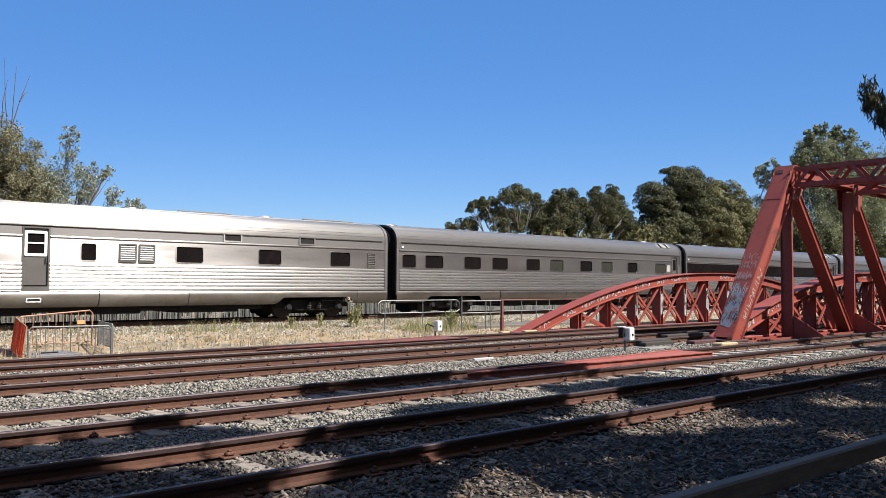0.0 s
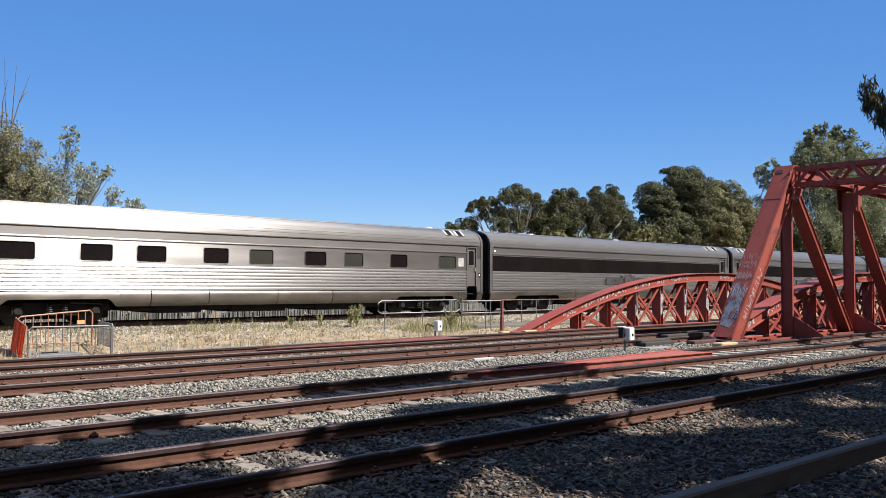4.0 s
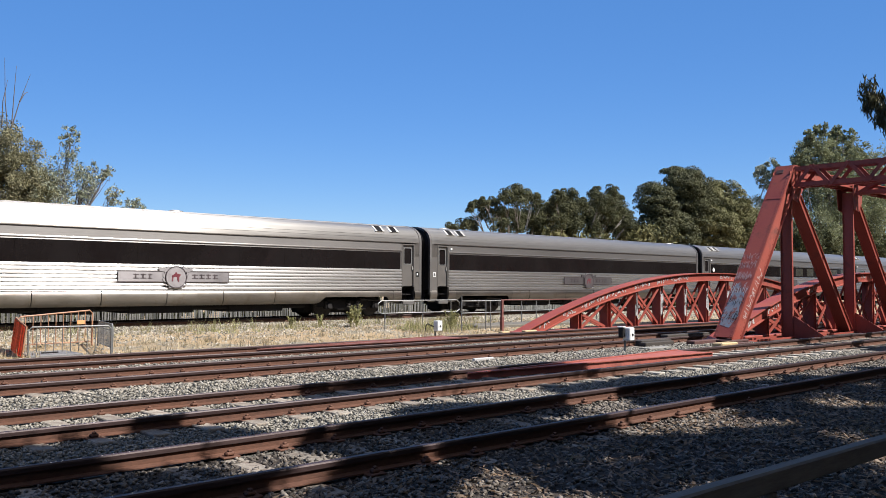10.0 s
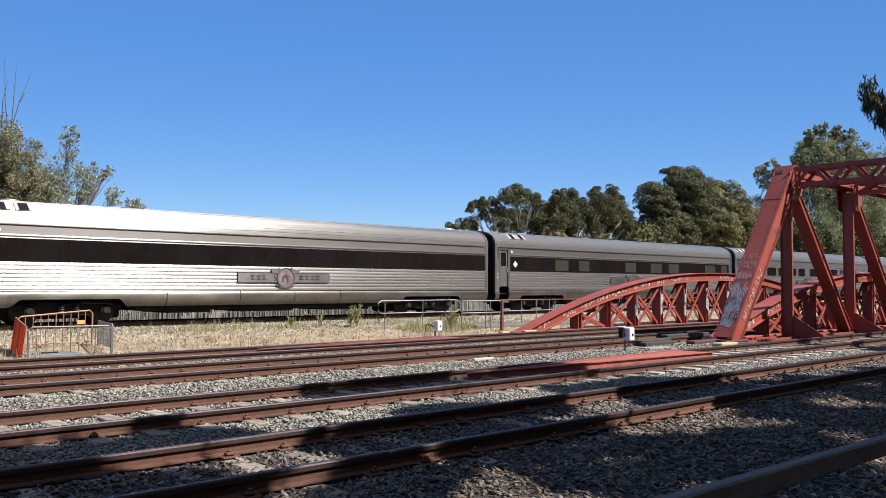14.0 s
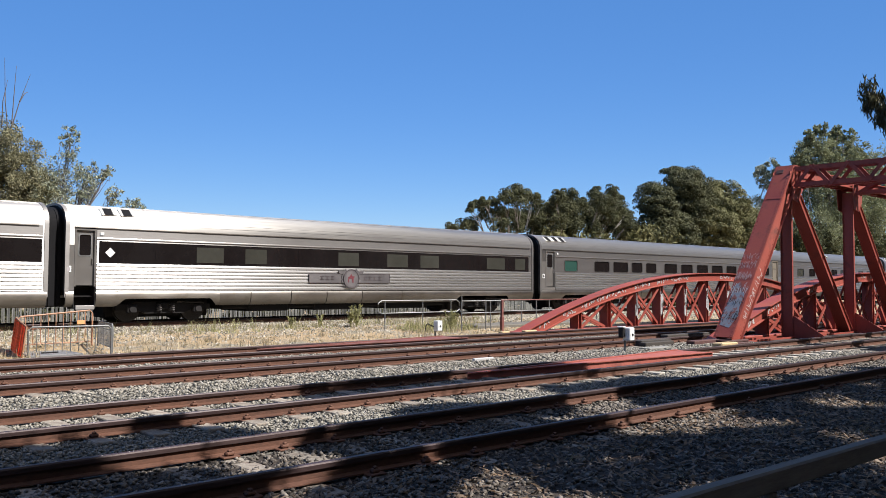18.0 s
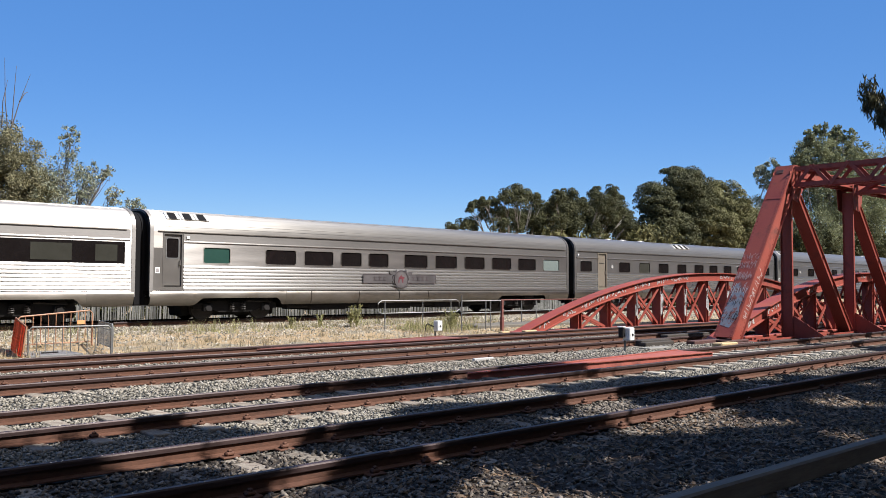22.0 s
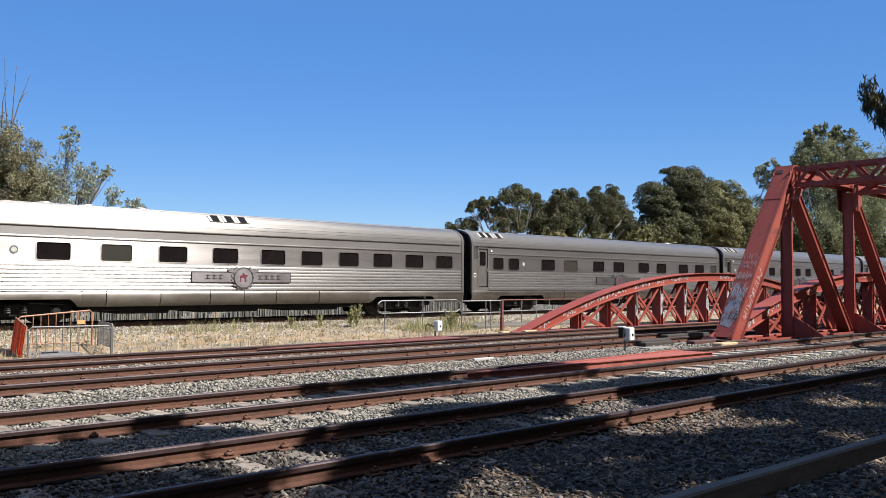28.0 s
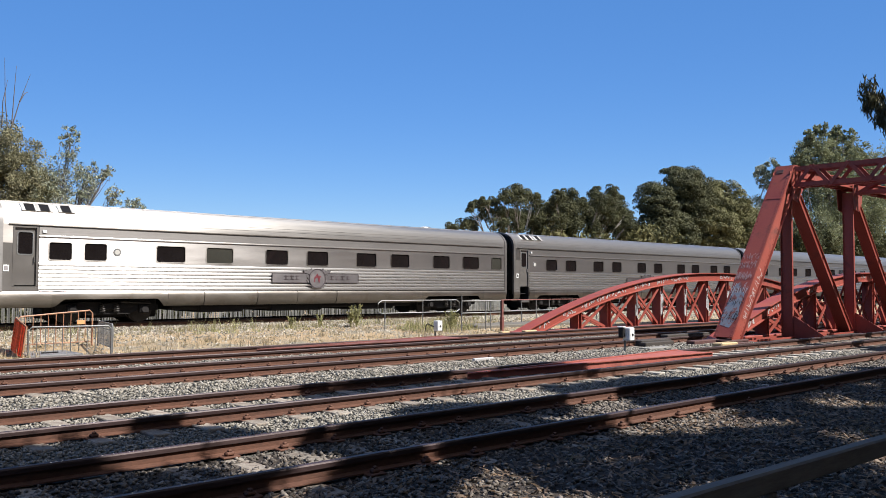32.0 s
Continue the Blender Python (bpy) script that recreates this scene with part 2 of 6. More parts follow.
# ---- mesh helpers ----
class Geo:
    """Collects faces for one mesh."""

    def __init__(self):
        self.v, self.f = [], []

    def add(self, verts, faces):
        n = len(self.v)
        self.v.extend(tuple(p) for p in verts)
        self.f.extend(tuple(i + n for i in f) for f in faces)
        return self

    def box(self, x0, x1, y0, y1, z0, z1, c=0.0):
        """A box; c chamfers its upright and lengthwise edges."""
        if not c:
            return self.add([(x, y, z) for x in (x0, x1) for y in (y0, y1) for z in (z0, z1)],
                            [(0, 1, 3, 2), (4, 6, 7, 5), (0, 4, 5, 1), (2, 3, 7, 6), (0, 2, 6, 4), (1, 5, 7, 3)])
        ring = [(y0 + c, z0), (y1 - c, z0), (y1, z0 + c), (y1, z1 - c), (y1 - c, z1), (y0 + c, z1), (y0, z1 - c), (y0, z0 + c)]
        my, mz = (y0 + y1) / 2, (z0 + z1) / 2
        small = [(my + (y - my) * (1 - c / max(abs(y1 - my), 1e-6)), mz + (z - mz) * (1 - c / max(abs(z1 - mz), 1e-6))) for y, z in ring]
        verts = [(x0, *p) for p in small] + [(x0 + c, *p) for p in ring] + [(x1 - c, *p) for p in ring] + [(x1, *p) for p in small]
        faces = [tuple(range(7, -1, -1)), tuple(range(24, 32))]
        for k in range(3):
            faces += [(8 * k + i, 8 * k + (i + 1) % 8, 8 * k + 8 + (i + 1) % 8, 8 * k + 8 + i) for i in range(8)]
        return self.add(verts, faces)

    def ext(self, profile, x0, x1, closed=True, caps=True):
        """A profile of (y, z) drawn out along x."""
        n = len(profile)
        verts = [(x0, *p) for p in profile] + [(x1, *p) for p in profile]
        faces = [(i, (i + 1) % n, n + (i + 1) % n, n + i) for i in range(n if closed else n - 1)]
        if caps and closed:
            faces += [tuple(range(n - 1, -1, -1)), tuple(range(n, 2 * n))]
        return self.add(verts, faces)

    def beam(self, p, q, w, h, side=(0, 1, 0), c=0.0):
        """A straight member from p to q: w along side, h across."""
        p, q = Vector(p), Vector(q)
        d = (q - p).normalized()
        s = Vector(side)
        s = (s - d * s.dot(d)).normalized()
        u = d.cross(s)
        g = Geo().box(0, (q - p).length, -w / 2, w / 2, -h / 2, h / 2, c)
        return self.add([p + d * x + s * y + u * z for x, y, z in g.v], g.f)

    def tube(self, path, r, n=8, r1=None):
        path = [Vector(p) for p in path]
        rings = []
        for i, p in enumerate(path):
            d = (path[min(i + 1, len(path) - 1)] - path[max(i - 1, 0)]).normalized()
            s = d.orthogonal().normalized() if abs(d.z) > 0.95 else d.cross(Vector((0, 0, 1))).normalized()
            u = s.cross(d)
            rr = r if r1 is None else r + (r1 - r) * i / max(len(path) - 1, 1)
            rings.append([p + (s * math.cos(a) + u * math.sin(a)) * rr for a in (2 * math.pi * k / n for k in range(n))])
        faces = [(k * n + i, k * n + (i + 1) % n, (k + 1) * n + (i + 1) % n, (k + 1) * n + i) for k in range(len(path) - 1) for i in range(n)]
        faces += [tuple(range(n - 1, -1, -1)), tuple(range((len(path) - 1) * n, len(path) * n))]
        return self.add([v for ring in rings for v in ring], faces)

    def disc(self, c, r, axis_y0, axis_y1, n=20):
        """A short cylinder along y."""
        ring = [(math.cos(2 * math.pi * k / n) * r, math.sin(2 * math.pi * k / n) * r) for k in range(n)]
        verts = [(c[0] + a, axis_y0, c[1] + b) for a, b in ring] + [(c[0] + a, axis_y1, c[1] + b) for a, b in ring]
        return self.add(verts, [(i, (i + 1) % n, n + (i + 1) % n, n + i) for i in range(n)] + [tuple(range(n - 1, -1, -1)), tuple(range(n, 2 * n))])

    def mesh(self, name, material, smooth=0.0):
        me = bpy.data.meshes.new(name)
        me.from_pydata(self.v, [], self.f)
        bm = bmesh.new()
        bm.from_mesh(me)
        bmesh.ops.recalc_face_normals(bm, faces=bm.faces)
        bm.to_mesh(me)
        bm.free()
        me.materials.append(material)
        if smooth:
            me.polygons.foreach_set("use_smooth", [True] * len(me.polygons))
            me.set_sharp_from_angle(angle=radians(smooth))
        return me


def flat_prism(g, pts, y0, y1):
    n = len(pts)
    g.add([(x, y0, z) for x, z in pts] + [(x, y1, z) for x, z in pts],
          [(i, (i + 1) % n, n + (i + 1) % n, n + i) for i in range(n)] + [tuple(range(n - 1, -1, -1)), tuple(range(n, 2 * n))])
    return g


def ring_prism(g, outer, inner, y0, y1):
    n = len(outer)
    g.add([(x, y, z) for y in (y0, y1) for pts in (outer, inner) for x, z in pts],
          [(i, (i + 1) % n, n + (i + 1) % n, n + i) for i in range(n)] + [(2 * n + i, 3 * n + i, 3 * n + (i + 1) % n, 2 * n + (i + 1) % n) for i in range(n)]
          + [(i, 2 * n + i, 2 * n + (i + 1) % n, (i + 1) % n) for i in range(n)] + [(n + i, n + (i + 1) % n, 3 * n + (i + 1) % n, 3 * n + i) for i in range(n)])
    return g


def part(name, geo, material, parent=None, label="", smooth=0.0):
    """One mesh object under a thing or a part (or at top level)."""
    me = geo.mesh(name, material, smooth) if isinstance(geo, Geo) else geo
    ob = new(name, me)
    ob.parent = parent
    if label:
        ob["label"] = label
    return ob


def thing(name, m, label, category, group="", kind=""):
    """An Empty at the base of a thing that carries its parts."""
    ob = new(name)
    ob.empty_display_size = 0.2
    ob.matrix_world = m
    return tagged(ob, label, category, group, kind)


def big_mesh(name, verts, faces_n, material):
    """A mesh from numpy arrays; faces_n is an (n, k) index array."""
    me = bpy.data.meshes.new(name)
    k = faces_n.shape[1]
    me.vertices.add(len(verts))
    me.vertices.foreach_set("co", verts.astype(np.float32).ravel())
    me.loops.add(faces_n.size)
    me.loops.foreach_set("vertex_index", faces_n.astype(np.int32).ravel())
    me.polygons.add(len(faces_n))
    me.polygons.foreach_set("loop_start", np.arange(0, faces_n.size, k, dtype=np.int32))
    me.update(calc_edges=True)
    me.materials.append(material)
    return me

# ---- ground ----
def smooth(a, b, v):
    t = min(max((v - a) / (b - a), 0.0), 1.0)
    return t * t * (3 - 2 * t)


def ground_z(x, y):
    """Ballast bed at -0.03, a low dry verge, then the bed of the far line."""
    z = -0.03
    z += 0.26 * smooth(20.4, 26.6, y) - 0.30 * smooth(33.5, 40, y)
    z += 0.035 * noise.noise((x * 0.9, y * 0.9, 3.1)) * (1.0 if 20.5 < y < 27 or y < 5.6 else 0.45)
    z += 0.10 * smooth(16.3, 16.7, y) * (1 - smooth(17.2, 17.65, y)) + 0.05 * smooth(12.0, 12.8, y) * (1 - smooth(13.6, 14.3, y))
    return z


def axis(fine0, fine1, step, far):
    inner = list(np.arange(fine0, fine1 + step / 2, step))
    outer = [6, 16, 40, 110, 300, 900, far]
    return [fine0 - d for d in reversed(outer)] + inner + [fine1 + d for d in outer]


def build_ground():
    xs, ys = axis(-8, 62, 0.4, 3000), axis(-8, 46, 0.3, 3000)
    nx, ny = len(xs), len(ys)
    verts = np.array([(x, y, ground_z(x, y)) for x in xs for y in ys])
    i, j = np.meshgrid(np.arange(nx - 1), np.arange(ny - 1), indexing="ij")
    a = (i * ny + j).ravel()
    faces = np.stack([a, a + ny, a + ny + 1, a + 1], 1)
    me = big_mesh("ground", verts, faces, M["ballast"])
    me.materials.append(M["dry_ground"])
    cx, cy = verts[faces, 0].mean(1), verts[faces, 1].mean(1)
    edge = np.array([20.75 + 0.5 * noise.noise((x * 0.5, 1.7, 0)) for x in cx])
    me.materials.append(M["dirty_shaded_ballast"])
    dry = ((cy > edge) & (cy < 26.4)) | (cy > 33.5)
    # strip nearest the path takes the bed colour darkened for tree shade
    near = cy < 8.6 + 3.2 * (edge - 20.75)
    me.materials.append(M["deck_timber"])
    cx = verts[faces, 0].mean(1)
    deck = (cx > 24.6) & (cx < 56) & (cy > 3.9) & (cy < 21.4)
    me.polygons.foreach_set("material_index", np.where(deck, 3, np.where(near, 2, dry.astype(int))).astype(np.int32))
    tagged(new("ground", me), "grey ballast bed and dry straw-coloured verge", "ground", kind="structure")


build_ground()

TRACKS = [(6.45, 8.05), (10.02, 11.60), (14.58, 16.14), (17.82, 19.45)]
FAR_TRACK = (29.28, 30.72, 0.265)


def scatter_stones(name, count, y0, y1, x_max, size, label, seed, material="stone"):
    """Loose ballast: squashed eight-sided stones."""
    rng = np.random.default_rng(seed)
    y = rng.uniform(y0, y1, count * 3)
    x = rng.uniform(-2, x_max, count * 3)
    keep = (x > 0.24 * y - 0.5) & (x < 2.85 * y + 0.6) & (x < 24.7)
    for a, b in TRACKS:
        for r in (a, b):
            keep &= np.abs(y - r) > 0.09
        on = (np.abs((x / 0.66) % 1 - 0.5) < 0.17) & (y > a - 0.50) & (y < b + 0.45)
        keep &= ~on | (rng.random(len(x)) < np.where((x > 14.3) & (a > 9) & (a < 11) & (y < a) & (y > a - 0.3), 0.0, 0.65 if a < 9 else 0.3))
    # fewer stones near the path, so the darkened bed shows more
    keep &= (y > 6.1) | (x < 5.5) | (rng.random(len(x)) < 0.5)
    x, y = x[keep][:count], y[keep][:count]
    n = len(x)
    z = np.array([ground_z(a, b) for a, b in zip(x, y)]) + rng.uniform(-0.004, 0.022, n)
    base = np.array([(1, 0, 0), (0, 1, 0), (-1, 0, 0), (0, -1, 0), (0, 0, 1), (0, 0, -1)], float)
    v = base[None] * rng.uniform(0.55, 1.25, (n, 6, 1))
    v += rng.normal(0, 0.18, (n, 6, 3))
    ax = rng.normal(size=(n, 3))
    ax /= np.linalg.norm(ax, axis=1, keepdims=True)
    ang = rng.uniform(0, 6.28, n)
    c, s = np.cos(ang)[:, None, None], np.sin(ang)[:, None, None]
    k = ax[:, None, :]
    v = v * c + np.cross(np.broadcast_to(k, v.shape), v) * s + k * (v * k).sum(-1, keepdims=True) * (1 - c)
    v *= rng.uniform(*size, (n, 1, 1)) * np.array([1, 1, 0.72])
    v += np.stack([x, y, z], 1)[:, None, :]
    tri = np.array([(0, 1, 4), (1, 2, 4), (2, 3, 4), (3, 0, 4), (1, 0, 5), (2, 1, 5), (3, 2, 5), (0, 3, 5)])
    f = (tri[None] + 6 * np.arange(n)[:, None, None]).reshape(-1, 3)
    tagged(new(name, big_mesh(name, v.reshape(-1, 3), f, M[material])), label, "gravel", kind="stuff")


scatter_stones("ballast_stones", 27000, 2.4, 8.6, 26, (0.017, 0.040), "dirty brown-grey ballast stones, darkened for tree shade, by the nearest track", 2, "dirty_shaded_stone")
scatter_stones("ballast_stones", 40000, 8.4, 11.8, 31, (0.016, 0.034), "loose grey crushed ballast stones between the near tracks", 3)
scatter_stones("ballast_stones", 46000, 11.5, 21.0, 32, (0.020, 0.042), "loose pale grey ballast stones between the far tracks", 4)


# ---- tracks ----
def rail_profile(y):
    half = [(0.072, 0.0), (0.072, 0.012), (0.011, 0.03), (0.009, 0.108), (0.035, 0.120), (0.036, 0.152), (0.028, 0.164)]
    return [(y + a, b) for a, b in half] + [(y - a, b) for a, b in reversed(half)]


def build_track(name, a, b, z, x0, x1, s0, s1, label, pitch=0.66, half=1.28, sink=0.0, pale=(0, 0)):
    track = thing(name, pose(0, 0, z), label, "railway track", "railway tracks", "structure")
    for y in (a, b):
        rail = part("rail", Geo().ext(rail_profile(y), x0, x1), M["rail_rust"], track, "rust-brown steel rail", smooth=35)
        part("running_surface", Geo().ext([(y - 0.0385, 0.114), (y + 0.0385, 0.114), (y + 0.0385, 0.154), (y + 0.029, 0.1675), (y - 0.029, 0.1675), (y - 0.0385, 0.154)], x0, x1), M["rail_head"], rail, "dark worn rail head")
    mid = (a + b) / 2
    sleeper = Geo().box(-0.115, 0.115, -half, half, -0.10, 0.0, 0.012).mesh("sleeper", M["sleeper"])
    pale_sleeper = Geo().box(-0.115, 0.115, -half, half, -0.10, 0.0, 0.012).mesh("sleeper", M["pale_sleeper"])
    clip = Geo()
    clip.box(-0.10, 0.10, -0.18, 0.18, 0.0, 0.02, 0.006)
    for s in (-1, 1):
        clip.box(-0.05, 0.05, s * 0.115 - 0.035, s * 0.115 + 0.035, 0.02, 0.062, 0.014)
        clip.box(-0.022, 0.022, s * 0.12 - 0.02, s * 0.12 + 0.02, 0.06, 0.085, 0.008)
    clip = clip.mesh("rail_fastening", M["rail_rust"])
    rng = random.Random(name)
    n = int((s1 - s0) / pitch)
    for i in range(n):
        x = (math.floor(s0 / pitch) + i + 0.5) * pitch
        bright = pale[0] < x < pale[1]
        ob = part("sleeper", pale_sleeper if bright else sleeper, None, track)
        ob.location = (x, mid + rng.uniform(-0.04, 0.04), rng.uniform(-0.006, 0.012) - sink + (0.012 if bright else 0.0))
        ob.rotation_euler[2] = rng.uniform(-0.015, 0.015)
        for y in (a, b):
            if x < 24 and rng.random() < 0.62:
                c = part("rail_fastening", clip, None, track)
                c.location = (x + rng.uniform(-0.02, 0.02), y, rng.uniform(-0.012, 0.003))
                c.rotation_euler[2] = rng.uniform(-0.06, 0.06)
    return track


for (a, b), label in zip(TRACKS, ("rusty running line nearest the fence, in dappled shade", "rusty track leading through the tall red truss bridge",
                                  "rusty track leading through the low red arch bridge", "rusty track beside the dry verge")):
    build_track("railway_track", a, b, 0.0, -30, 160, 0.0, 36, label, sink=0.03 if a < 9 else (-0.006 if a < 11 else 0.0), pale=(14.6, 24.0) if 9 < a < 11 else (0, 0))
build_track("railway_track", FAR_TRACK[0], FAR_TRACK[1], FAR_TRACK[2], -60, 300, 0, 46, "ballasted line on which the passenger train runs")


# ---- bridges ----
def rivets(g, p, q, n, out, r=0.022):
    """A row of rivet heads from p to q on a face whose outward side is out."""
    p, q, out = Vector(p), Vector(q), Vector(out).normalized()
    s = (q - p).normalized()
    u = out.cross(s)
    for i in range(n):
        c = p.lerp(q, (i + 0.5) / n)
        ring = [c + (s * math.cos(a) + u * math.sin(a)) * r for a in (k * math.pi / 3 for k in range(6))]
        top = [c + out * r * 0.6 + (s * math.cos(a) + u * math.sin(a)) * r * 0.55 for a in (k * math.pi / 3 for k in range(6))]
        g.add(ring + top, [(k, (k + 1) % 6, 6 + (k + 1) % 6, 6 + k) for k in range(6)] + [tuple(range(6, 12))])


FOOT_X, TOP_X, CHORD_Z, PANEL = 24.0, 28.2, 5.62, 5.25


def build_truss(parent, y, detail=True):
    """One side of the tall truss: box end post, chords, posts and diagonals. y is its middle plane."""
    w = 0.52
    foot, top = Vector((FOOT_X, y, 0.05)), Vector((TOP_X, y, CHORD_Z))
    d = (top - foot).normalized()
    up = Vector((-d.z, 0, d.x))
    head = CHORD_Z + 0.33

    def strip(h0, h1):
        """A band of the end post between two offsets from its axis, cut level at its head."""
        ends = [foot + up * h + d * ((head - foot.z - up.z * h) / d.z) for h in (h1, h0)]
        return [(p.x, p.z) for p in (foot + up * h0, foot + up * h1, *ends)]

    g = Geo()
    for s in (-1, 1):
        flat_prism(g, strip(-0.26, 0.255), y + s * (w / 2 - 0.02) - 0.015, y + s * (w / 2 - 0.02) + 0.015)
        for h in (-0.24, 0.2415):
            flat_prism(g, strip(h - 0.0125, h + 0.0125), y + s * (w / 2 + 0.035) - 0.035, y + s * (w / 2 + 0.035) + 0.035)
    flat_prism(g, strip(0.255, 0.285), y - w / 2 - 0.06, y + w / 2 + 0.06)
    g.box(top.x - 0.05, top.x + 0.55, y - w / 2 - 0.05, y + w / 2 + 0.05, head - 0.03, head + 0.01)
    for s in (-1, 1):
        yy = y + s * (w / 2 + 0.012)
        flat_prism(g, [(TOP_X - 0.42, CHORD_Z - 0.62), (TOP_X + 0.03, head - 0.02), (TOP_X + 1.05, head - 0.02), (TOP_X + 1.0, CHORD_Z - 0.1), (TOP_X + 0.4, CHORD_Z - 0.75)], yy - 0.008, yy + 0.008)
    if detail:
        for s in (-1, 1):
            rivets(g, foot + up * 0.286 + Vector((0, s * 0.25, 0)), top + up * 0.286 + Vector((0, s * 0.25, 0)), 44, up)
            for h in (-0.17, 0.17):
                rivets(g, foot + up * h + Vector((0, -w / 2, 0)), top + up * h + Vector((0, -w / 2, 0)), 44, (0, -1, 0))
    end = part("end_post", g, M["red_steel"], parent, "inclined riveted red box end post")
    if detail:
        q = foot + d * ((head - 0.22 - foot.z - up.z * 0.29) / d.z) + up * 0.29
        part("maker_plate", Geo().beam(q + Vector((0, 0.22, 0)), q + Vector((0, -0.02, 0)), 0.02, 0.16, up, 0.004), M["bearing_rust"], end, "small cast plate")
        q = foot + d * 5.7 + up * 0.292
        part("splice_strip", Geo().beam(q + Vector((0, 0.3, 0)), q + Vector((0, -0.3, 0)), 0.010, 0.12, up), M["red_steel"], end)
    g = Geo()
    g.box(FOOT_X - 0.95, FOOT_X + 0.8, y - 0.50, y + 0.75, -0.02, 0.07, 0.015)
    g.box(FOOT_X - 0.45, FOOT_X + 0.6, y - 0.42, y + 0.42, 0.07, 0.14, 0.015)
    part("bearing", g, M["bearing_rust"], parent, "dark rusty bearing plates")
    g = Geo()
    for s in (-1, 1):
        g.box(TOP_X - 0.1, 56, y + s * (w / 2 - 0.035) - 0.015, y + s * (w / 2 - 0.035) + 0.015, CHORD_Z - 0.06, CHORD_Z + 0.24)
        g.box(TOP_X - 0.1, 56, y + s * (w / 2 + 0.02) - 0.04, y + s * (w / 2 + 0.02) + 0.04, CHORD_Z - 0.07, CHORD_Z - 0.045)
    g.box(TOP_X - 0.1, 56, y - w / 2 - 0.06, y + w / 2 + 0.06, CHORD_Z + 0.24, CHORD_Z + 0.27)
    chord = part("top_chord", g, M["red_steel"], parent, "red box top chord")
    for k in range(24):
        xa = TOP_X + 0.2 + k * 0.5
        part("chord_lacing", Geo().beam((xa, y - w / 2 if k % 2 else y + w / 2, CHORD_Z - 0.075), (xa + 0.5, y + w / 2 if k % 2 else y - w / 2, CHORD_Z - 0.075), 0.06, 0.012, (0, 0, 1)), M["red_steel"], chord)
    g = Geo()
    for s in (-1, 1):
        g.box(FOOT_X - 0.1, 60, y + s * 0.25 - 0.015, y + s * 0.25 + 0.015, -0.35, 0.08)
    part("bottom_chord", g, M["red_steel"], parent, "red plate bottom chord")
    for k in range(6):
        x = TOP_X - 0.05 + k * PANEL
        g = Geo()
        flat = [(-0.05, -0.20), (0.05, -0.20), (0.05, -0.18), (0.012, -0.18), (0.012, 0.18), (0.05, 0.18), (0.05, 0.20), (-0.05, 0.20), (-0.05, 0.18), (-0.012, 0.18), (-0.012, -0.18), (-0.05, -0.18)]
        n = len(flat)
        g.add([(x + a, y + b, zz) for zz in (0.0, CHORD_Z - 0.2) for a, b in flat], [(i, (i + 1) % n, n + (i + 1) % n, n + i) for i in range(n)])
        if detail and k < 3:
            for b in (-0.13, 0.13):
                rivets(g, (x - 0.013, y + b, 0.2), (x - 0.013, y + b, CHORD_Z - 0.6), 34, (-1, 0, 0), 0.02)
        part("upright", g, M["red_steel"], parent, "riveted red upright")
        g = Geo()
        gp = [(x - 0.35, CHORD_Z + 0.1), (x + 0.62, CHORD_Z + 0.1), (x + 0.55, CHORD_Z - 0.55), (x + 0.25, CHORD_Z - 0.95), (x - 0.2, CHORD_Z - 0.85)]
        for s in (-1, 1):
            yy = y + s * 0.30
            g = Geo().add([(a, yy - 0.01, b) for a, b in gp] + [(a, yy + 0.01, b) for a, b in gp],
                          [(0, 1, 2, 3, 4), (9, 8, 7, 6, 5)] + [(i, (i + 1) % 5, 5 + (i + 1) % 5, 5 + i) for i in range(5)])
            part("gusset", g, M["red_steel"], parent, "red gusset plate")
        g = Geo()
        p, q = Vector((x + 0.28, y, CHORD_Z - 0.35)), Vector((x + PANEL - 0.42, y, 0.12))
        dd = (q - p).normalized()
        uu = Vector((-dd.z, 0, dd.x))
        g.beam(p, q, 0.34, 0.24)
        for s in (-1, 1):
            for e in (-1, 1):
                g.beam(p + uu * e * 0.12 + Vector((0, s * 0.19, 0)), q + uu * e * 0.12 + Vector((0, s * 0.19, 0)), 0.05, 0.02)
        if detail and k < 3:
            for e in (-0.12, 0.12):
                rivets(g, p - uu * 0.12 + Vector((0, e, 0)), q - uu * 0.12 + Vector((0, e, 0)), 30, -uu, 0.02)
        part("diagonal", g, M["red_steel"], parent, "riveted red diagonal")
        g = Geo()
        into = -1 if y > 9 else 1
        gp = [(0.20, 0.0), (1.35, 0.0), (1.30, 0.10), (0.20, 0.80)]
        g.add([(x - 0.012, y + into * a, b) for a, b in gp] + [(x + 0.012, y + into * a, b) for a, b in gp],
              [(0, 1, 2, 3), (7, 6, 5, 4)] + [(i, (i + 1) % 4, 4 + (i + 1) % 4, 4 + i) for i in range(4)])
        part("knee_bracket", g, M["red_steel"], parent, "triangular red bracket plate")
    return end


